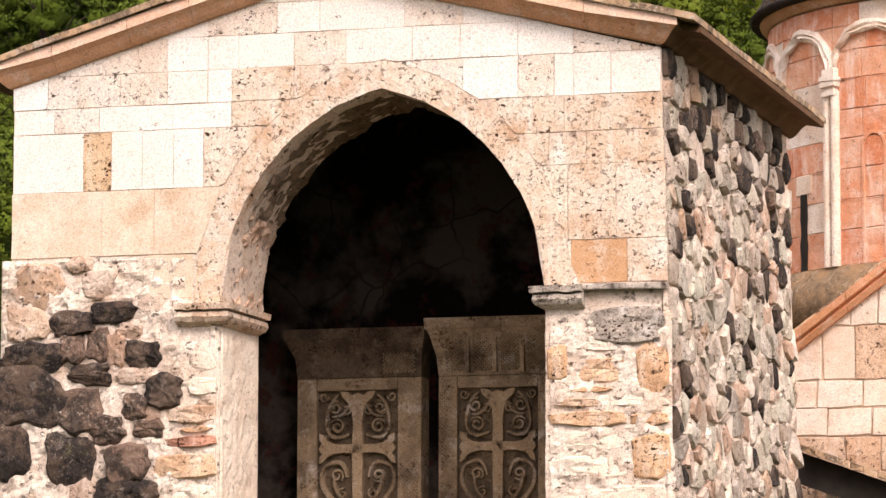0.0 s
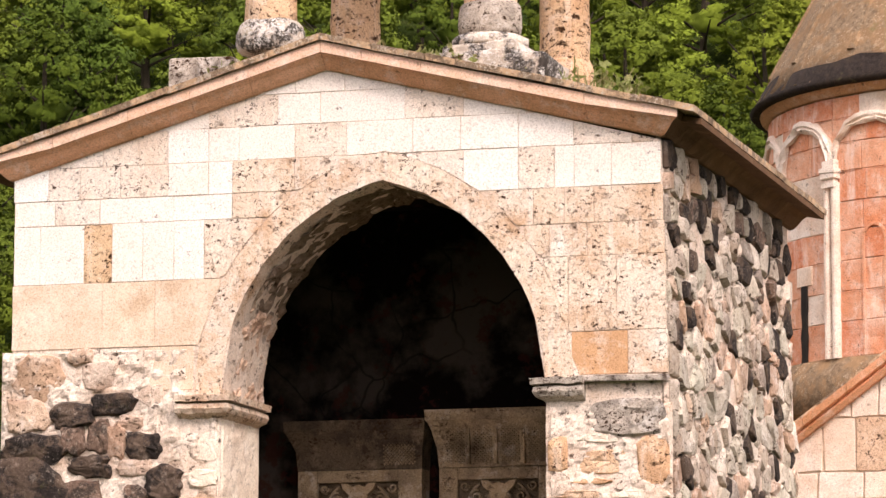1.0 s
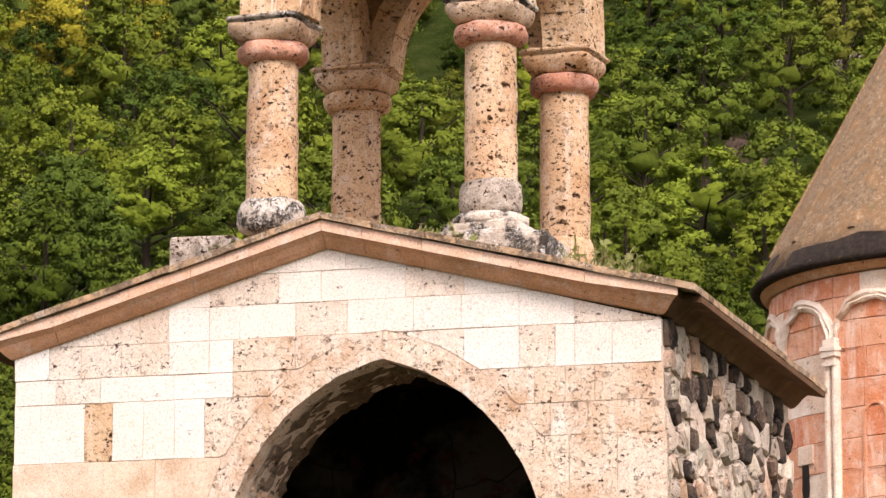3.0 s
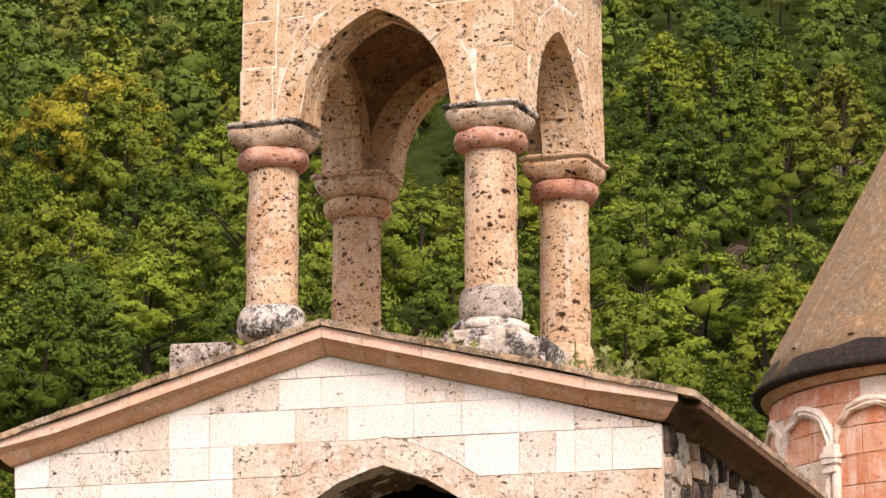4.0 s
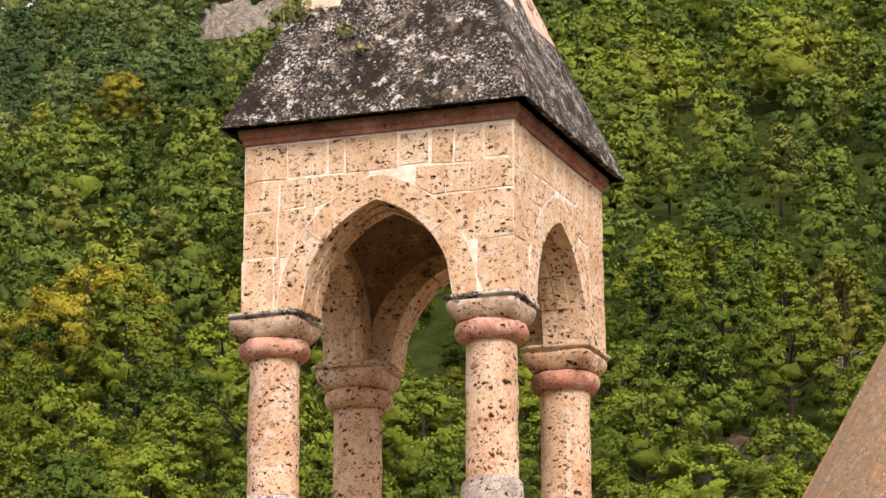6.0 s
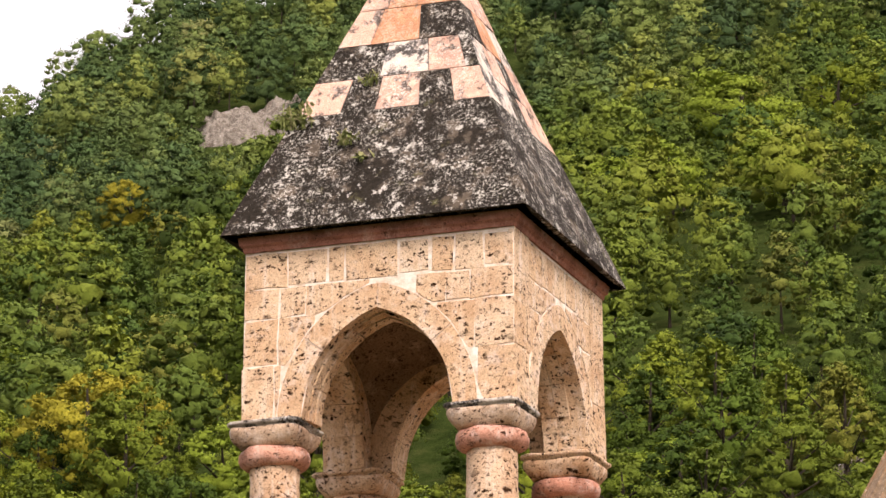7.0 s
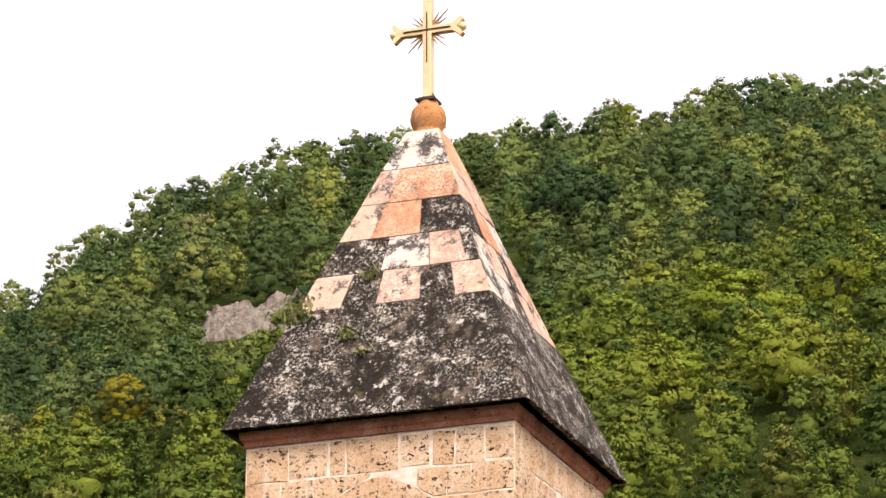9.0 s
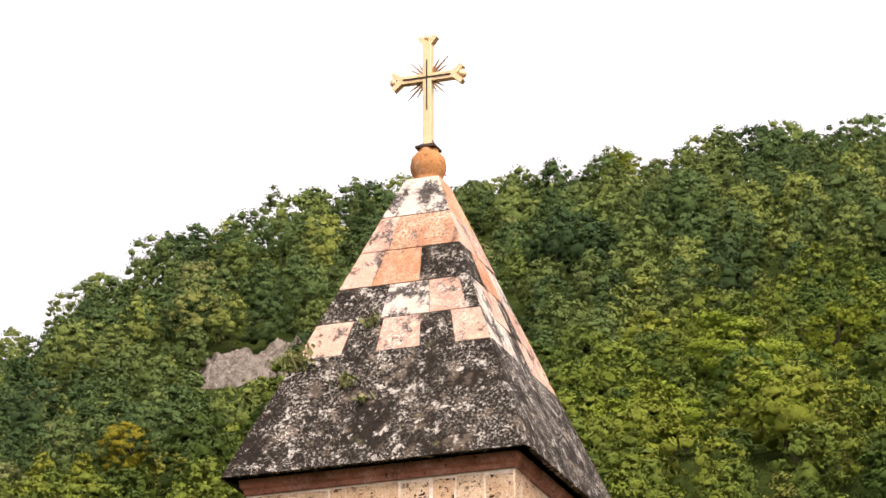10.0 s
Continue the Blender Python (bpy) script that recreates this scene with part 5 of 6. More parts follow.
    lathe(bm, [(0.175, 18.40), (0.18, 18.46), (0.165, 18.485), (0.175, 18.51), (0.208, 18.58), (0.215, 18.65), (0.20, 18.74), (0.155, 18.80), (0.12, 18.82), (0.12, 18.86)], 20)
    part("finial_ball", bm, ORANGE, belfry, "orange-brown rounded stone finial")


build_belfry_block()
build_belfry_roof()


def build_gilded_cross():
    t = thing("gilded_cross", T @ Matrix.Translation((CC, -CC, 18.86)), "gilded metal cross with rays on a dark plate", "cross")
    bm = bmesh.new()
    box(bm, -0.125, 0.125, -0.125, 0.125, 0.0, 0.03, 0.004)
    box(bm, -0.085, 0.085, -0.085, 0.085, 0.03, 0.055, 0.004)
    part("base_plate", bm, IRON, t, "dark iron plate")
    for a in (-1, 1):
        bm = bmesh.new()
        sweep(bm, [(-0.008, -0.01), (0.008, -0.01), (0.008, 0.01), (-0.008, 0.01)], [((a * 0.09, 0, 0.05), (1, 0, 0), (0, 1, 0)), ((a * 0.035, 0, 0.14), (1, 0, 0), (0, 1, 0))])
        bmesh.ops.recalc_face_normals(bm, faces=bm.faces)
        part("brace", bm, IRON, t)
    zc = 0.92
    bm = bmesh.new()
    box(bm, -0.055, 0.055, -0.05, 0.05, 0.05, 1.36, 0.008)
    part("upright", bm, GOLD, t)
    bm = bmesh.new()
    box(bm, -0.34, 0.34, -0.046, 0.046, zc - 0.05, zc + 0.05, 0.008)
    part("crossbar", bm, GOLD, t)
    bm = bmesh.new()
    box(bm, -0.006, 0.006, -0.062, -0.048, zc - 0.42, zc + 0.22)
    box(bm, -0.30, 0.30, -0.060, -0.046, zc - 0.007, zc + 0.007)
    part("rib", bm, IRON, t)
    # forked ends with a ball between the tips
    for ang, d in ((0, 0.33), (math.pi, 0.33), (math.pi / 2, 0.42)):
        for s in (-1, 1):
            bm = bmesh.new()
            out = [(0.0, 0.0), (0.0, 0.05), (0.09, 0.125), (0.125, 0.085), (0.045, 0.0)]
            pts = []
            for u, v in out:
                u, v = u + d, v * s
                pts.append((u * math.cos(ang) - v * math.sin(ang), zc + u * math.sin(ang) + v * math.cos(ang)))
            prism(bm, pts, -0.045, 0.045)
            bmesh.ops.recalc_face_normals(bm, faces=bm.faces)
            part("fork", bm, GOLD, t)
        bm = bmesh.new()
        bmesh.ops.create_uvsphere(bm, u_segments=16, v_segments=10, radius=0.055, matrix=Matrix.Translation((math.cos(ang) * (d + 0.10), 0, zc + math.sin(ang) * (d + 0.10))))
        for f in bm.faces:
            f.smooth = True
        part("ball", bm, GOLD, t)
    for q in range(4):
        for k, ln in ((-1, 0.27), (0, 0.36), (1, 0.27)):
            a = math.pi / 4 + q * math.pi / 2 + k * 0.24
            bm = bmesh.new()
            c, s = math.cos(a), math.sin(a)
            prism(bm, [(c * 0.05 - s * 0.016, zc + s * 0.05 + c * 0.016), (c * 0.05 + s * 0.016, zc + s * 0.05 - c * 0.016), (c * ln, zc + s * ln)], -0.010, 0.010)
            bmesh.ops.recalc_face_normals(bm, faces=bm.faces)
            part("ray", bm, OLD_GOLD, t)


build_gilded_cross()

# ---- the church behind: round drum, conical roof, gabled arm ----
DRUM = (8.0, 56.3)
church = thing("church", B, "red and pale tuff church with a round drum and conical roof", "church building")
inv = B.inverted()


def build_drum():
    c = inv @ Vector((DRUM[0], DRUM[1], 0))
    rd, z0, z1 = 3.31, 7.95, 11.60
    bm = bmesh.new()
    lathe(bm, [(rd - 0.02, z0 - 0.4), (rd - 0.02, z1)], 64, (c.x, c.y))
    drum = part("drum", bm, POINTING, church, "round drum of red tuff with pale blind arcading")
    rng = random.Random(12)
    zs = [7.95, 8.45, 8.87, 9.30, 9.72, 10.12, 10.55, 10.95, 11.30, 11.60]

    def on_drum(u, v, w):
        a = u / rd
        return (c.x + (rd + w) * math.cos(a), c.y + (rd + w) * math.sin(a), v)

    span = 2 * math.pi / 16
    # angle of one colonnette, counted in the tower's own axes
    a0 = math.radians(180 + 38.3) + radians(16.2)
    for i in range(16):
        a = a0 + span * i
        b = bmesh.new()
        for off, rr in ((-0.075, 0.065), (0.075, 0.065)):
            aa = a + off / rd
            sweep(b, [(rr * math.cos(t * math.pi / 5), rr * math.sin(t * math.pi / 5)) for t in range(10)],
                  [((c.x + (rd + 0.03) * math.cos(aa), c.y + (rd + 0.03) * math.sin(aa), zz), (1, 0, 0), (0, 1, 0)) for zz in (z0, 10.40)])
        bmesh.ops.recalc_face_normals(b, faces=b.faces)
        colm = part("colonnette", b, PALE_TUFF, drum)
        b = bmesh.new()
        for h, z0c, z1c, dp in ((0.125, 10.34, 10.39, 0.11), (0.10, 10.39, 10.46, 0.085), (0.135, 10.46, 10.54, 0.12), (0.15, 10.54, 10.60, 0.13), (0.115, 10.60, 10.72, 0.10)):
            ca, sa = math.cos(a), math.sin(a)
            vs = [b.verts.new((c.x + (rd + r) * ca - s * sa, c.y + (rd + r) * sa + s * ca, z + rng.uniform(-0.012, 0.012))) for r in (-0.03, dp) for s in (-h, h) for z in (z0c, z1c)]
            for f in ((0, 1, 3, 2), (4, 6, 7, 5), (0, 4, 5, 1), (2, 3, 7, 6), (0, 2, 6, 4), (1, 5, 7, 3)):
                b.faces.new([vs[k] for k in f])
        bmesh.ops.recalc_face_normals(b, faces=b.faces)
        part("capital", b, PALE_TUFF, drum)
        # arch over each bay
        mid = a + span / 2
        rad = span * rd / 2 - 0.02
        b = bmesh.new()
        fr = []
        for k in range(13):
            t = math.pi * k / 12
            u, v = math.cos(t) * rad, 10.68 + math.sin(t) * rad * 0.95
            aa = mid + u / rd
            out = Vector((math.cos(aa), math.sin(aa), 0))
            tang = Vector((-math.sin(aa), math.cos(aa), 0))
            nrm = tang * math.cos(t) + Vector((0, 0, 1)) * math.sin(t)
            fr.append((Vector((c.x, c.y, v)) + out * rd + tang * 0, out, nrm))
        sweep(b, [(-0.02, -0.075), (0.05, -0.075), (0.075, -0.03), (0.04, 0.0), (0.075, 0.03), (0.05, 0.075), (-0.02, 0.075)], fr)
        for v in b.verts:
            v.co += Vector((noise.noise(v.co * 6), noise.noise(v.co * 6 + Vector((5, 0, 0))), noise.noise(v.co * 6 + Vector((0, 5, 0))))) * 0.06
        bmesh.ops.recalc_face_normals(b, faces=b.faces)
        part("blind_arch", b, PALE_TUFF, drum)
    # facing blocks between the colonnettes, on the side towards the bell tower
    for bay in range(-2, 4):
        for z, zt in zip(zs, zs[1:]):
            edges = [0.0, rng.uniform(0.35, 0.65), 1.0]
            for e0, e1 in zip(edges, edges[1:]):
                u0, u1 = (a0 + span * (bay + e0)) * rd, (a0 + span * (bay + e1)) * rd
                pale = rng.random() < 0.14 or (bay == -1 and 9.7 < z < 10.2)
                g = 0.003
                me = block_mesh([(u0 + g, z + g), (u1 - g, z + g), (u1 - g, zt - g), (u0 + g, zt - g)], on_drum, 0.05, rng.uniform(-0.004, 0.008), 0.01, 0.006, rng)
                part("block", me, PALE_TUFF if pale else RED_TUFF, drum)
    # slit window with a pale hood, and a small round-headed niche in the next bay
    um = (a0 - span / 2) * rd
    # Flat black strip in place of the slit's unlit opening.
    b = bmesh.new()
    rows = [(v, 0.07 + 0.025 * noise.noise((v * 5, 0, 0)), 0.02 * noise.noise((v * 3, 4, 0))) for v in [7.95 + 0.12 * k for k in range(10)]]
    low = [[b.verts.new(on_drum(um + o + s * h, v, w)) for s, w in ((-1, 0.0), (-1, 0.03), (1, 0.03), (1, 0.0))] for v, h, o in rows]
    for p, q in zip(low, low[1:]):
        for k in range(3):
            b.faces.new((p[k], p[k + 1], q[k + 1], q[k]))
    part("slit_window", b, BLACK, drum, "narrow dark slit window")
    me = block_mesh([(um - 0.19, 9.02), (um + 0.19, 9.02), (um + 0.19, 9.30), (um - 0.19, 9.30)], on_drum, 0.03, 0.026, 0.01, 0.004, rng)
    part("window_hood", me, PALE_TUFF, drum)
    un = (a0 + span * 0.56) * rd
    for k in (0.12,):
        b = bmesh.new()
        fr = []
        pts = [(-0.30 + k, 8.05)] + [(-0.30 + k, 9.55)] + [((0.30 - k) * -math.cos(math.pi * j / 8), 9.55 + (0.34 - k) * math.sin(math.pi * j / 8)) for j in range(1, 8)] + [(0.30 - k, 9.55), (0.30 - k, 8.05)]
        for u, v in pts:
            aa = (un + u) / rd
            out = Vector((math.cos(aa), math.sin(aa), 0))
            t = Vector((-math.sin(aa), math.cos(aa), 0))
            nrm = (t * u + Vector((0, 0, max(0.0, v - 9.55)))).normalized()
            fr.append((Vector(on_drum(un + u, v, 0)), out, nrm))
        sweep(b, [(-0.02, -0.025), (0.05 - k * 0.3, -0.02), (0.05 - k * 0.3, 0.02), (-0.02, 0.025)], fr)
        bmesh.ops.recalc_face_normals(b, faces=b.faces)
        part("niche_moulding", b, RED_TUFF, drum)
    # cornice and conical roof
    bm = bmesh.new()
    lathe(bm, [(rd - 0.05, z1 + 0.02), (rd + 0.04, z1 + 0.03), (rd + 0.05, z1 + 0.075), (rd + 0.10, z1 + 0.085), (rd + 0.12, z1 + 0.13), (rd + 0.15, z1 + 0.17), (rd - 0.1, z1 + 0.17)], 64, (c.x, c.y))
    part("drum_cornice", bm, OCHRE, church, "brown moulded cornice under the cone")
    bm = bmesh.new()
    re, ze = 3.56, z1 + 0.15
    k = (re - 0.20 - 0.10) / 5.79
    lathe(bm, [(re - 0.35, ze - 0.02), (re - 0.02, ze - 0.02), (re + 0.02, ze + 0.03), (re + 0.012 - 0.10 * k, ze + 0.10), (re + 0.008 - 0.46 * k, ze + 0.46)], 96, (c.x, c.y), 0.004)
    for v in bm.verts:
        if v.co.z > ze + 0.4:
            a = math.atan2(v.co.y - c.y, v.co.x - c.x)
            drop = 0.27 * (0.5 + noise.noise((a * 7, 0, 3)) + 0.5 * noise.noise((a * 19, 0, 5)))
            v.co.z -= drop
            v.co.x += math.cos(a) * drop * k
            v.co.y += math.sin(a) * drop * k
    part("cone_rim", bm, CONE_RIM, church, "black weathered rim of the cone")
    bm = bmesh.new()
    lathe(bm, [(re - 0.21, ze + 0.0), (re + 0.0, ze + 0.02), (re - 0.58 * k - 0.005, ze + 0.58), (0.10, ze + 6.25), (0.02, ze + 6.3)], 64, (c.x, c.y))
    cone = part("cone_roof", bm, CONE, church, "tall brown stone cone with raised seams")
    for i in range(16):
        a = a0 + span * (i + 0.27)
        b = bmesh.new()
        low = (re - 0.33) / 6.25 * 0.55
        o0 = Vector((c.x + (re - low) * math.cos(a), c.y + (re - low) * math.sin(a), ze + 0.50))
        o1 = Vector((c.x + 0.1 * math.cos(a), c.y + 0.1 * math.sin(a), ze + 6.25))
        t = Vector((-math.sin(a), math.cos(a), 0))
        n = (o1 - o0).normalized().cross(t) * -1
        if n.z < 0:
            n = -n
        fr = []
        for k in range(9):
            p = o0.lerp(o1, k / 8) + t * (0.02 * noise.noise((i, k * 0.7, 0)))
            wd = 0.085 * (1 - 0.75 * k / 8)
            fr.append((p, t * (wd / 0.085), n))
        sweep(b, [(-0.085, -0.03), (0.085, -0.03), (0.05, 0.035), (-0.05, 0.035)], fr)
        bmesh.ops.recalc_face_normals(b, faces=b.faces)
        part("seam", b, CONE, cone)
    bm = bmesh.new()
    lathe(bm, [(rd + 0.30, z0 - 0.75), (rd + 0.26, z0 - 0.30), (rd + 0.04, z0 + 0.0), (rd - 0.1, z0 + 0.0)], 48, (c.x, c.y))
    part("drum_skirt", bm, CONE, church, "brown sloping course at the drum's foot")
    return c


drum_centre = build_drum()


def build_church_arm():
    rng = random.Random(15)
    ridge_x, ridge_z, slope = 1.25, 7.92, 0.745
    x0, x1, yf, yb = -3.0, 5.5, 10.0, 14.2
    top = lambda x: ridge_z - 0.22 - slope * abs(x - ridge_x)
    bm = bmesh.new()
    prism(bm, [(x0, BASE_Z), (x1, BASE_Z), (x1, top(x1)), (ridge_x, top(ridge_x)), (x0, top(x0))], yf + 0.03, 20.5)
    wall = part("gable_wall", bm, POINTING, church, "gabled wall of pale and reddish blocks")
    zs = [BASE_Z, 1.9, 2.5, 3.1, 3.7, 4.3, 4.83, 5.27, 5.63, 5.98, 6.66, 7.2, 7.7]
    place = lambda u, v, w: (u, yf - w, v)
    for z, zt in zip(zs, zs[1:]):
        u = x0 + rng.uniform(0.0, 0.3)
        first = x0
        while first < x1 - 0.1:
            d = min(rng.uniform(0.32, 0.62), x1 - first)
            poly = [(first + 0.010, z + 0.010), (first + d - 0.010, z + 0.010), (first + d - 0.010, zt - 0.010), (first + 0.010, zt - 0.010)]
            poly = clip(poly, slope, 1.0, ridge_z - 0.23 + slope * ridge_x)
            poly = clip(poly, -slope, 1.0, ridge_z - 0.23 - slope * ridge_x) if len(poly) > 2 else poly
            if len(poly) > 2:
                pale = rng.random() < (0.75 if z > 5.5 else 0.45)
                part("block", block_mesh(poly, place, 0.05, rng.uniform(0, 0.012), 0.008, 0.014, rng), PALE_TUFF if pale else JAMB, wall)
            first += d
    # sloping cornice of the gable, in lengths
    for s, xe in ((-1, x0 - 0.3), (1, x1 + 0.3)):
        n = 8
        for i in range(n):
            xa, xb = ridge_x + (xe - ridge_x) * i / n, ridge_x + (xe - ridge_x) * (i + 1) / n
            b = bmesh.new()
            f = lambda x: ((x, yf, ridge_z - slope * abs(x - ridge_x)), (0, -1, 0), (0, 0, 1))
            sweep(b, [(-0.1, -0.24), (0.10, -0.24), (0.16, -0.17), (0.10, -0.12), (0.20, -0.10), (0.24, 0.0), (-0.1, 0.0)], [f(xa + 0.004 * s), f(xb - 0.004 * s)])
            bmesh.ops.recalc_face_normals(b, faces=b.faces)
            part("cornice_stone", b, CORNICE, wall)
    bm = bmesh.new()
    prism(bm, [(x0 - 0.35, ridge_z - slope * (ridge_x - x0 + 0.35) - 0.02), (ridge_x, ridge_z - 0.02), (x1 + 0.35, ridge_z - slope * (x1 + 0.35 - ridge_x) - 0.02), (x1 + 0.35, ridge_z - slope * (x1 + 0.35 - ridge_x) + 0.08), (ridge_x, ridge_z + 0.08), (x0 - 0.35, ridge_z - slope * (ridge_x - x0 + 0.35) + 0.08)], yf - 0.05, 20.6)
    part("arm_roof", bm, SLAB, church)


build_church_arm()


def build_low_annex():
    t = thing("annex", B, "low rubble annex with a mossy overhanging slab roof", "outbuilding")
    bm = bmesh.new()
    prism(bm, [(0.25, BASE_Z), (4.6, BASE_Z), (4.6, 2.9), (0.25, 4.45)], 7.6, 9.6)
    part("wall", bm, MORTAR, t)
    rng = random.Random(8)
    z_at = lambda x: 4.98 - 0.363 * x
    # Deep black band stands in for the shade below the slab edge.
    bm = bmesh.new()
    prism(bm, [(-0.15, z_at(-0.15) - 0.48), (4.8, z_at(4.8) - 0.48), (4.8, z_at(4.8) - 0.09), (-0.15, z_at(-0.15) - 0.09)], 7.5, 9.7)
    roof = part("roof", bm, BLACK, t, "eaves boards coloured black for the shade under the slabs")
    x = -0.2
    while x < 4.8:
        d = rng.uniform(0.14, 0.24)
        y = 7.3
        for yy in (7.3, 8.1, 8.9):
            verts = [(a, b + rng.uniform(-0.03, 0.03), z_at(a) - 0.08 + h + rng.uniform(0, 0.012)) for h in (0.0, 0.07) for a, b in ((x + 0.006, yy), (x + d - 0.006, yy), (x + d - 0.006, yy + 0.79), (x + 0.006, yy + 0.79))]
            part("slab", mesh_of("slab", verts, [(3, 2, 1, 0), (4, 5, 6, 7), (0, 1, 5, 4), (1, 2, 6, 5), (2, 3, 7, 6), (3, 0, 4, 7)]), SLAB, roof)
        x += d


build_low_annex()

# ---- trees on the hill ----
def unit(v):
    return v / np.linalg.norm(v, axis=-1)[..., None]


def crown_of(rng, height, width, peak, count, leaves, size):
    """A crown: many clumps of leaf sprays over a lumpy, dense inside; corner points and shading normals, n x 3 x 3 each."""
    mid, tall = height * 0.50, height * 0.42
    lean = rng.normal(size=2) * 0.06 * width
    clumps = []
    for i in range(count):
        up = 1.0 - 1.72 * (i + rng.uniform(0.1, 0.9)) / count
        a = i * 2.39996 + rng.uniform(-0.5, 0.5)
        flat = (1 - peak) * math.sqrt(max(0.05, 1 - up * up)) + peak * min(0.95, (1.02 - up) * 0.75)
        reach = width * rng.uniform(0.27, 0.45)
        r = width * rng.uniform(0.55, 1.3) * 0.74 / math.sqrt(count) * (1.0 - 0.3 * peak * max(0.0, up))
        clumps.append((reach * flat * math.cos(a) + lean[0] * up, reach * flat * math.sin(a) + lean[1] * up, mid + up * tall * rng.uniform(0.88, 1.08), r))
    clumps = np.array(clumps)
    w = clumps[:, 3] ** 2
    c = clumps[rng.choice(count, leaves, p=w / w.sum())]
    d = rng.normal(size=(leaves, 3))
    d[:, 2] = np.where(d[:, 2] < -0.5, -d[:, 2], d[:, 2])
    d = unit(d)
    p = c[:, :3] + d * (c[:, 3] * rng.uniform(0.30, 1.22, leaves) ** 0.6)[:, None] * np.array([1.1, 1.1, 0.74])
    heart = np.array([0.0, 0.0, height * 0.42])
    soft = unit(unit(p - heart) * 1.0 + d * 0.6 + rng.normal(size=(leaves, 3)) * 0.08)
    n = unit(soft + rng.normal(size=(leaves, 3)) * 0.45)
    a = unit(np.cross(n, rng.normal(size=(leaves, 3))))
    b = np.cross(n, a)
    s = (size * rng.uniform(0.5, 1.5, leaves))[:, None]
    sprays = np.stack([p - a * s, p + a * s * 0.55 - b * s * 0.6, p + a * s * 0.55 + b * s * 0.6], 1)
    # the leaf mass of each clump: a ragged lump, and one lump inside them all
    bm = bmesh.new()
    bmesh.ops.create_icosphere(bm, subdivisions=1, radius=1.0)
    bm.verts.ensure_lookup_table()
    ball = np.array([tuple(v.co) for v in bm.verts])
    corner = np.array([[v.index for v in f.verts] for f in bm.faces])
    bm.free()
    lumps, shade = [], []
    for row in np.vstack([clumps, [(0.0, 0.0, height * 0.46, width * 0.24)]]):
        turn = np.linalg.qr(rng.normal(size=(3, 3)))[0]
        f = ball @ turn
        pts = f * rng.uniform(0.28, 0.66, (len(f), 1)) * row[3] * np.array([1.15, 1.15, 0.85]) * rng.uniform(0.85, 1.15, 3) + row[:3]
        nrm = unit(unit(pts - heart) * 1.0 + f * 0.5 + np.array([0, 0, 0.1]))
        lumps.append(pts[corner])
        shade.append(nrm[corner])
    return np.concatenate([sprays, *lumps]), np.concatenate([np.repeat(soft[:, None, :], 3, 1), *shade])


def tris_mesh(name, tris, normals=None, tones=None):
    me = bpy.data.meshes.new(name)
    k, n = tris.shape[0], tris.shape[1]
    me.vertices.add(n * k)
    me.vertices.foreach_set("co", tris.astype(np.float32).ravel())
    me.loops.add(n * k)
    me.loops.foreach_set("vertex_index", np.arange(n * k, dtype=np.int32))
    me.polygons.add(k)
    me.polygons.foreach_set("loop_start", np.arange(0, n * k, n, dtype=np.int32))
    me.update(calc_edges=True)
    if normals is not None:
        me.polygons.foreach_set("use_smooth", np.ones(k, dtype=bool))
        me.normals_split_custom_set_from_vertices(normals.reshape(-1, 3).astype(np.float32))
    if tones is not None:
        me.attributes.new("tone", "FLOAT", "POINT").data.foreach_set("value", np.repeat(tones, n).astype(np.float32))
    return me


def branch(bm, a, b, r0, r1):
    a, b = Vector(a), Vector(b)
    d = (b - a).normalized()
    u = d.orthogonal().normalized()
    v = d.cross(u)
    ring = [(math.cos(k * math.pi / 3), math.sin(k * math.pi / 3)) for k in range(6)]
    m = a.lerp(b, 0.5) + u * r0 * 0.5
    sweep(bm, ring, [(a, u * r0, v * r0), (m, u * (r0 + r1) / 2, v * (r0 + r1) / 2), (b, u * r1, v * r1)])


def tree_template(seed, height, width, peak, leaves, size, material, label, clumps=90):
    rng = np.random.default_rng(seed)
    tris, shade = crown_of(rng, height, width, peak, clumps, leaves, size)
    t = tagged(new("tree"), label, "tree", "trees on the hillside")
    bm = bmesh.new()
    branch(bm, (0, 0, -0.8), (0.1, 0.05, height * 0.5), width * 0.035, width * 0.02)
    branch(bm, (0.1, 0.05, height * 0.5), (0.0, 0.1, height * 0.85), width * 0.02, width * 0.006)
    for k in range(7):
        a, up = k * 2.4, rng.uniform(0.4, 0.75)
        branch(bm, (0.05, 0.03, height * (up - 0.2)), (0.36 * width * math.cos(a), 0.36 * width * math.sin(a), height * up), width * 0.013, width * 0.004)
    bmesh.ops.recalc_face_normals(bm, faces=bm.faces)
    part("trunk", bm, BARK, t)
    part("crown", tris_mesh("crown", tris, shade), material, t)
    return t


NEAR_END = 226.0
ROCK_FACE = (-21.0, 402.0)      # middle of the foot of the bare rock face
BARE_EARTH = (15.7, 199.0)


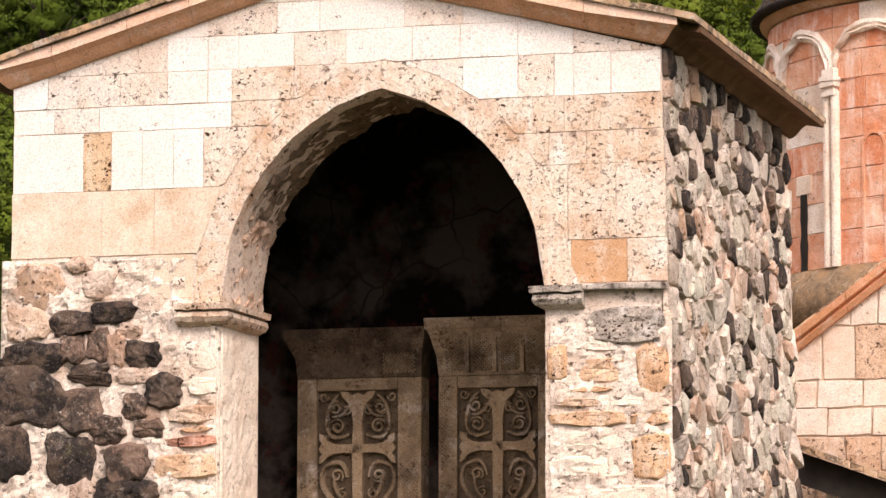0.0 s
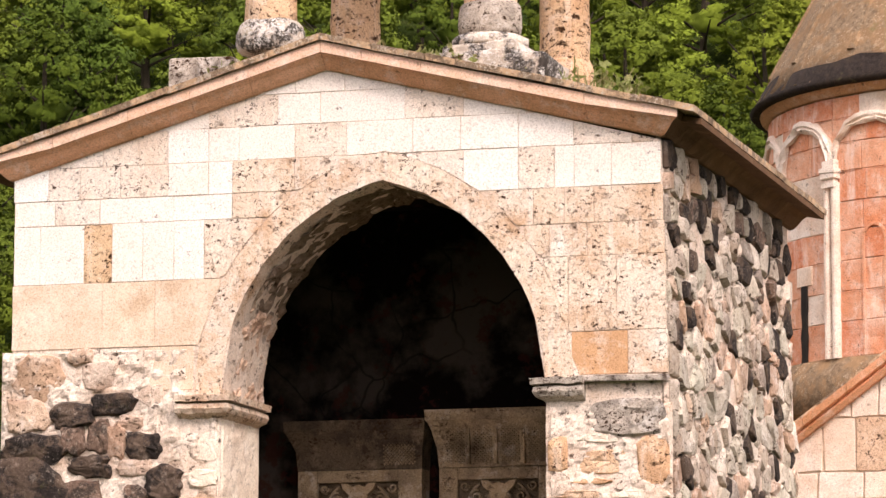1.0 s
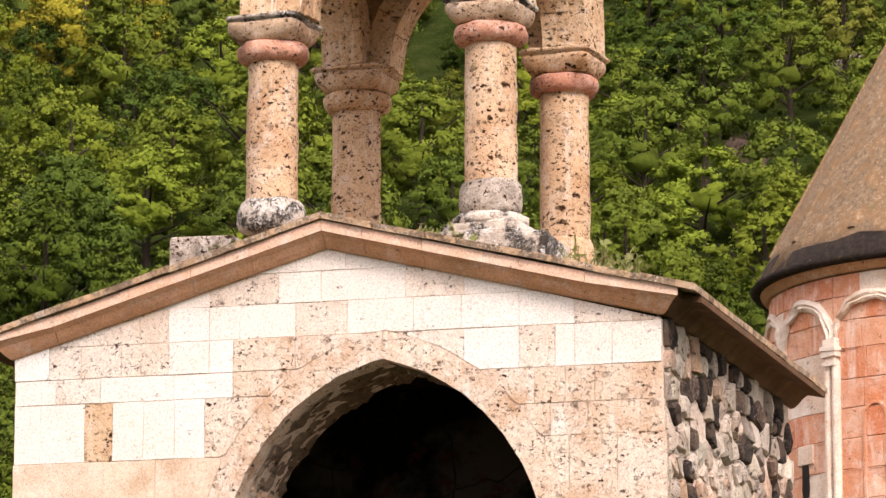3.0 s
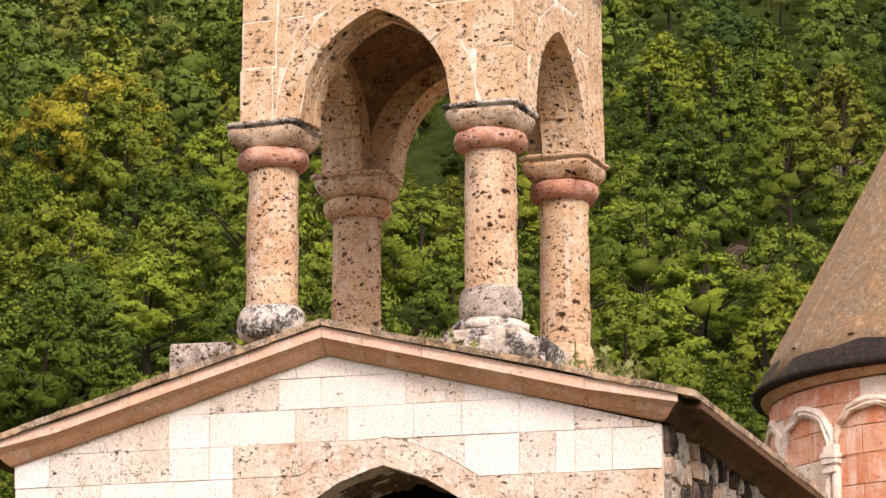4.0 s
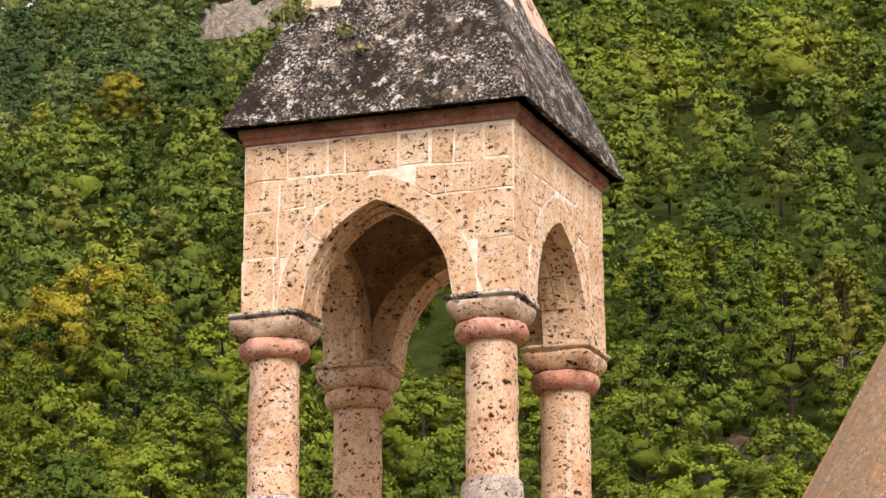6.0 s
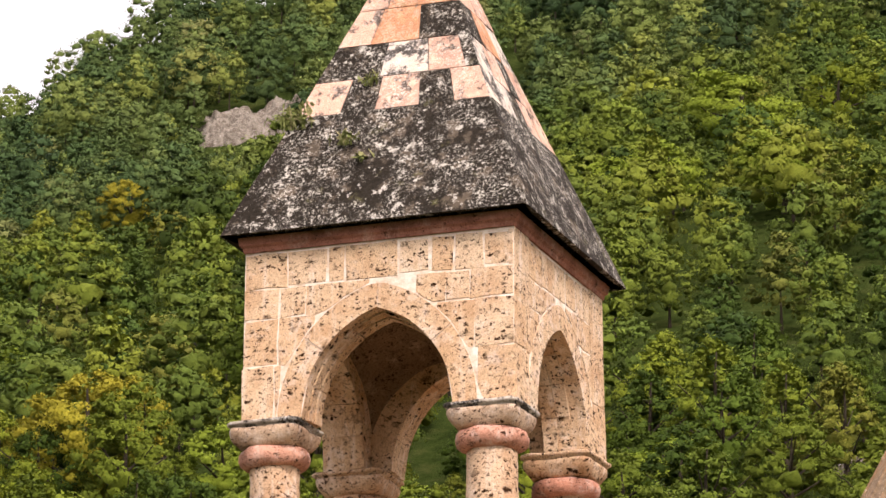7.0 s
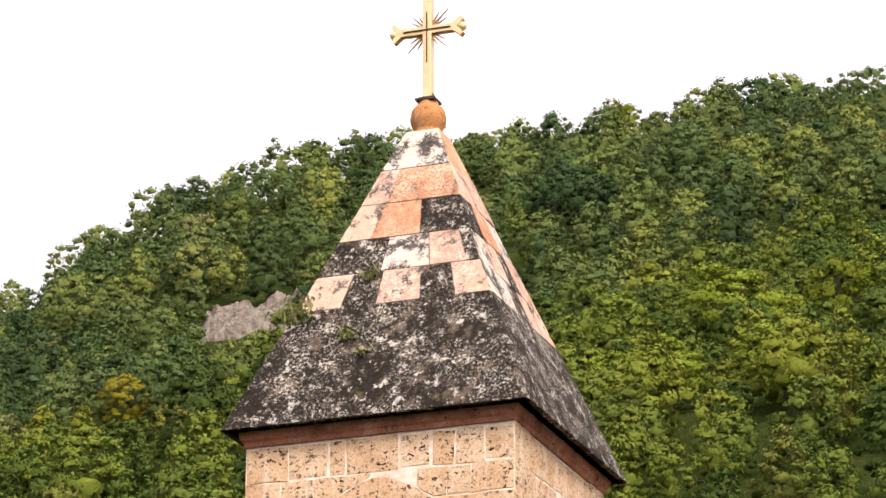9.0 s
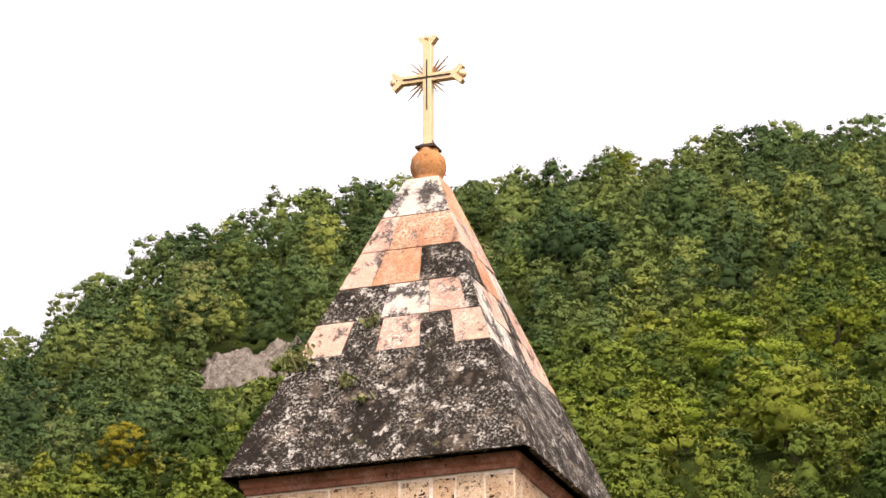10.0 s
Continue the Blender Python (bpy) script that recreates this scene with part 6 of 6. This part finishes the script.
def plant_wood():
    rng = random.Random(77)
    templates = []
    for s, (h, w, peak) in enumerate(((6.5, 5.6, 0.2), (7.5, 5.4, 0.6), (5.5, 5.0, 0.1), (6.8, 4.6, 0.8), (7.0, 6.0, 0.3), (8.0, 6.0, 0.7), (6.0, 6.2, 0.0), (5.0, 4.6, 0.4))):
        templates.append(tree_template(100 + s, h, w, peak, 5600, 0.086, LEAF if s < 4 else LEAF_DEEP, "leafy green broadleaf tree on the slope" if s < 4 else "deep green broadleaf tree on the slope"))
    gold = tree_template(140, 10.5, 10.6, 0.0, 22000, 0.10, LEAF_GOLD, "broad rounded tree with yellowing leaves", 200)
    fresh = tree_template(151, 6.6, 6.2, 0.35, 6000, 0.09, LEAF_FRESH, "bright fresh green broadleaf tree on the slope", 100)
    dark = tree_template(152, 7.0, 7.6, 0.0, 5200, 0.11, LEAF_DEEP, "dark rounded tree standing out of the wood")
    # trees that stand out from the wood: x, y, scale, width
    chosen = [(gold, -21.2, 225.0, 1.0, 1.0), (gold, -27.5, 331.0, 0.62, 1.0),
              (fresh, -14.2, 186.0, 0.95, 1.3), (fresh, -18.6, 196.0, 0.9, 1.1), (fresh, -12.9, 222.0, 1.05, 0.9), (fresh, -16.0, 212.0, 0.8, 1.0),
              (fresh, 11.6, 206.0, 0.95, 1.0), (fresh, 12.3, 184.0, 0.95, 1.05), (fresh, 9.6, 176.0, 0.9, 1.1), (fresh, 16.4, 176.0, 0.9, 1.15), (fresh, 8.4, 196.0, 0.85, 1.0),
              (fresh, 24.8, 318.0, 1.5, 1.1), (fresh, 17.5, 296.0, 1.1, 1.1), (fresh, 25.5, 286.0, 1.1, 1.1), (fresh, 12.6, 300.0, 1.0, 1.0), (fresh, -28.0, 262.0, 1.0, 1.1),
              (dark, 33.4, 318.0, 1.15, 1.1), (dark, 24.2, 497.0, 1.0, 0.9), (dark, -10.5, 242.0, 1.1, 0.9), (dark, -16.5, 262.0, 1.1, 1.0)]
    placed = set()
    for tree, x, y, size, wide in chosen:
        m = Matrix.Translation((x, y, hill_z(x, y) - 0.4)) @ Matrix.Rotation(rng.uniform(0, 6.28), 4, "Z") @ Matrix.Diagonal((size * wide, size * wide, size, 1))
        if tree.name in placed:
            copy_thing(tree, m)
        else:
            tree.matrix_world = m
            placed.add(tree.name)
    spots = []
    y = 126.0
    while y < 552:
        step = 5.3 + y * 0.0014
        half = 0.112 * y + 5
        x = -half + rng.uniform(0, step)
        while x < half:
            spots.append((x + rng.uniform(-0.42, 0.42) * step, y + rng.uniform(-0.42, 0.42) * step))
            x += step
        y += step * 1.02
    far = []
    first = [True] * len(templates)
    for px, py in spots:
        if any(math.hypot(px - x, py - y) < 2.6 * size * wide for _, x, y, size, wide in chosen):
            continue
        if abs(px - ROCK_FACE[0]) < 6.5 and -13 < py - ROCK_FACE[1] < 4 or abs(px - BARE_EARTH[0]) < 1.5 and abs(py - BARE_EARTH[1]) < 4:
            continue
        z = hill_z(px, py)
        # darker kinds grow in the hollow to the west
        deep = 0.42 if px < -0.07 * py else 0.14
        low = abs(px - ROCK_FACE[0]) < 6.5 and -44 < py - ROCK_FACE[1] < 0 or abs(px - BARE_EARTH[0]) < 1.6 and -14 < py - BARE_EARTH[1] < 0
        if py < NEAR_END:
            k = rng.randrange(4) + (4 if rng.random() < deep else 0)
            size = rng.uniform(0.72, 1.22) * (0.5 if low else 1.0)
            m = Matrix.Translation((px, py, z)) @ Matrix.Rotation(rng.uniform(0, 6.28), 4, "Z") @ Matrix.Scale(size, 4)
            if first[k]:
                templates[k].matrix_world = m
                first[k] = False
            else:
                copy_thing(templates[k], m)
        else:
            far.append((px, py, z, 0.3 if low else 1.0, rng.random() * (0.5 if rng.random() < deep else 1.0)))
    # the far wood: every tree a crown of leaf sprays over a trunk, all in one mesh
    gen = np.random.default_rng(5)
    kinds = [crown_of(gen, gen.uniform(5.4, 8.4), gen.uniform(4.6, 6.8), gen.uniform(0.0, 0.7), int(gen.integers(34, 46)), 1350, 0.15) for _ in range(16)]
    trunk = np.array([[(-0.16, 0, -1), (0.16, 0, -1), (0.0, 0, 4)], [(0, -0.16, -1), (0, 0.16, -1), (0, 0.0, 4)]], float)
    trunks = []
    woods = {"low": ([], [], []), "high": ([], [], [])}
    for px, py, z, size, tone in far:
        q = kinds[rng.randrange(len(kinds))]
        a, s = rng.uniform(0, 6.28), size * rng.uniform(0.65, 1.3)
        rot = np.array([[math.cos(a), -math.sin(a), 0], [math.sin(a), math.cos(a), 0], [0, 0, 1]]) * s
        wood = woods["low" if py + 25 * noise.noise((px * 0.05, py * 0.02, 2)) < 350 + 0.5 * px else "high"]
        wood[0].append(q[0] @ rot.T + np.array([px, py, z]))
        wood[1].append(q[1] @ rot.T / s)
        wood[2].append(np.full(len(q[0]), tone))
        trunks.append(trunk @ rot.T + np.array([px, py, z]))
    for where, label, material in (("low", "dense green wood on the lower hillside", LEAF_MID), ("high", "green broadleaf wood up to the hilltop, haze tinted into its leaves", LEAF_HAZED)):
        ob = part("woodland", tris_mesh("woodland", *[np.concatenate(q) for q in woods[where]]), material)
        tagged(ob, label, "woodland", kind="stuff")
    ob = part("woodland_trunks", tris_mesh("woodland_trunks", np.concatenate(trunks)), BARK)
    tagged(ob, "thin dark trunks inside the hillside wood", "woodland", kind="stuff")


plant_wood()


def build_rock_face(x, y, wide, high, back, seed, label, material):
    """A broken face of bare rock or soil that leans back into the slope, with an uneven outline."""
    nu, nv = 56, 36
    verts = []
    for j in range(nv + 1):
        v = j / nv
        for i in range(nu + 1):
            u = i / nu * 2 - 1
            edge = max(abs(u), abs(v * 2 - 1)) + 0.35 * noise.noise((u * 2.2, v * 2.2, seed))
            px = x + u * wide
            py = y + v * back - 0.2 * high * (1 - u * u)
            n = noise.fractal((px * 0.35, v * 2.4, seed), 0.8, 2.1, 5)
            crag = abs(noise.noise((px * 0.8, v * 5, seed + 4))) + 0.5 * abs(noise.noise((px * 1.9, v * 11, seed + 8)))
            sink = max(0.0, edge - 0.7) * high * 1.3
            verts.append((px, py - 0.5 * n, hill_z(px, y) + high * v + 0.28 * high * (n * 0.45 - crag * 0.6) - sink))
    w = nu + 1
    faces = [(j * w + i, j * w + i + 1, (j + 1) * w + i + 1, (j + 1) * w + i) for j in range(nv) for i in range(nu)]
    ob = part("rock_outcrop", mesh_of("rock_outcrop", verts, faces), material)
    tagged(ob, label, "rock")


build_rock_face(ROCK_FACE[0], ROCK_FACE[1], 7.2, 7.2, 8.0, 3.0, "bare grey-brown rock face among hillside trees", ROCK)
build_rock_face(ROCK_FACE[0] - 2.2, ROCK_FACE[1] - 7.0, 5.5, 2.0, 4.0, 5.0, "low ledge of bare rock below the rock face", ROCK)
build_rock_face(-41.0, 390.0, 1.6, 2.6, 2.0, 8.0, "small bare rock among hillside trees", ROCK)
build_rock_face(BARE_EARTH[0], BARE_EARTH[1] - 2.0, 2.0, 3.6, 7.5, 11.0, "steep patch of bare brown earth", SOIL)
build_rock_face(23.6, 214.0, 2.2, 2.6, 3.5, 14.0, "dark broken rock above the church", ROCK)


# ---- weeds on the roofs ----
def weed_tuft(m, count, height, spread, seed, label):
    rng = np.random.default_rng(seed)
    base = rng.normal(size=(count, 2)) * spread
    quads = []
    for i in range(count):
        hgt = height * rng.uniform(0.35, 1.1)
        lean = rng.normal(size=2) * 0.35 * hgt
        a = rng.uniform(0, 6.28)
        wd = 0.012 * np.array([math.cos(a), math.sin(a)])
        b = base[i]
        q = b + lean
        quads.append([(b[0] - wd[0], b[1] - wd[1], -0.02), (b[0] + wd[0], b[1] + wd[1], -0.02), (q[0] + wd[0] * 0.4, q[1] + wd[1] * 0.4, hgt), (q[0] - wd[0] * 0.4, q[1] - wd[1] * 0.4, hgt)])
        for k in range(3):
            c = np.array([*(b + lean * (0.4 + 0.25 * k)), hgt * (0.4 + 0.25 * k)])
            u = rng.normal(size=3) * 0.035
            v = rng.normal(size=3) * 0.02
            quads.append([c - u, c - v, c + u, c + v])
    ob = part("weed_tuft", tris_mesh("weed_tuft", np.array(quads, float)), WEED)
    ob.matrix_world = m
    tagged(ob, label, "weeds", "weeds on the roofs", "stuff")


def roof_spot(x, y):
    z = ROOF_APEX[1] - (0.295 * (ROOF_APEX[0] - x) if x < ROOF_APEX[0] else 0.2438 * (x - ROOF_APEX[0]))
    return B @ Matrix.Translation((x, y, z))


for i, (x, y, n, h, s) in enumerate(((-0.75, 0.3, 16, 0.38, 0.14), (-0.35, 0.1, 12, 0.26, 0.12), (-1.15, 1.0, 14, 0.34, 0.2), (-4.75, 0.6, 22, 0.24, 0.12), (-4.9, 0.9, 12, 0.32, 0.08), (-2.7, 0.9, 30, 0.2, 0.3), (-3.1, 1.3, 26, 0.26, 0.3), (-6.6, 1.2, 14, 0.2, 0.3))):
    weed_tuft(roof_spot(x, y), n, h, s, 300 + i, "dry green weeds growing on the stone roof")


def pyramid_spot(u, z):
    r = 1.80 - (z - 14.49) * 0.42
    return T @ Matrix.Translation((CC + u, -CC - r - 0.01, z))


for i, (u, z, n, h, s) in enumerate(((-1.12, 15.85, 40, 0.28, 0.07), (-0.45, 15.55, 26, 0.16, 0.09), (-0.30, 16.35, 16, 0.14, 0.06), (-0.25, 15.3, 14, 0.1, 0.08))):
    weed_tuft(pyramid_spot(u, z), n, h, s, 340 + i, "small green weeds rooted in the roof joints")


def build_coping_block():
    bm = bmesh.new()
    box(bm, -0.36, 0.40, -0.30, 0.30, -0.55, 0.26, 0.03)
    for v in bm.verts:
        v.co += Vector((noise.noise(v.co * 5), noise.noise(v.co * 5 + Vector((3, 0, 0))), noise.noise(v.co * 5 + Vector((0, 3, 0))))) * 0.03
    ob = part("footing_block", bm, WORN)
    ob.matrix_world = B @ Matrix.Translation((-5.42, 1.35, 9.62))
    tagged(ob, "pale worn stone block footing beside the column", "stone block")


build_coping_block()


def build_far_house():
    """A house beyond the bell tower, of which only a corner shows."""
    t = thing("house", Matrix.Translation((-9.3, 66.0, 1.25)), "white plastered house with a red tiled roof", "house")
    bm = bmesh.new()
    box(bm, -3.0, 2.05, 0.0, 6.0, 0.0, 6.05)
    part("wall", bm, WHITE, t)
    bm = bmesh.new()
    prism(bm, [(-3.4, 5.95), (2.25, 5.95), (2.25, 6.1), (-0.5, 7.3), (-3.4, 6.1)], -0.4, 6.4)
    part("roof", bm, PINK, t)
    bm = bmesh.new()
    prism(bm, [(-3.2, 4.4), (2.2, 4.4), (2.2, 4.75), (-3.2, 4.75)], -0.5, 0.0)
    part("porch_roof", bm, PINK, t)


build_far_house()
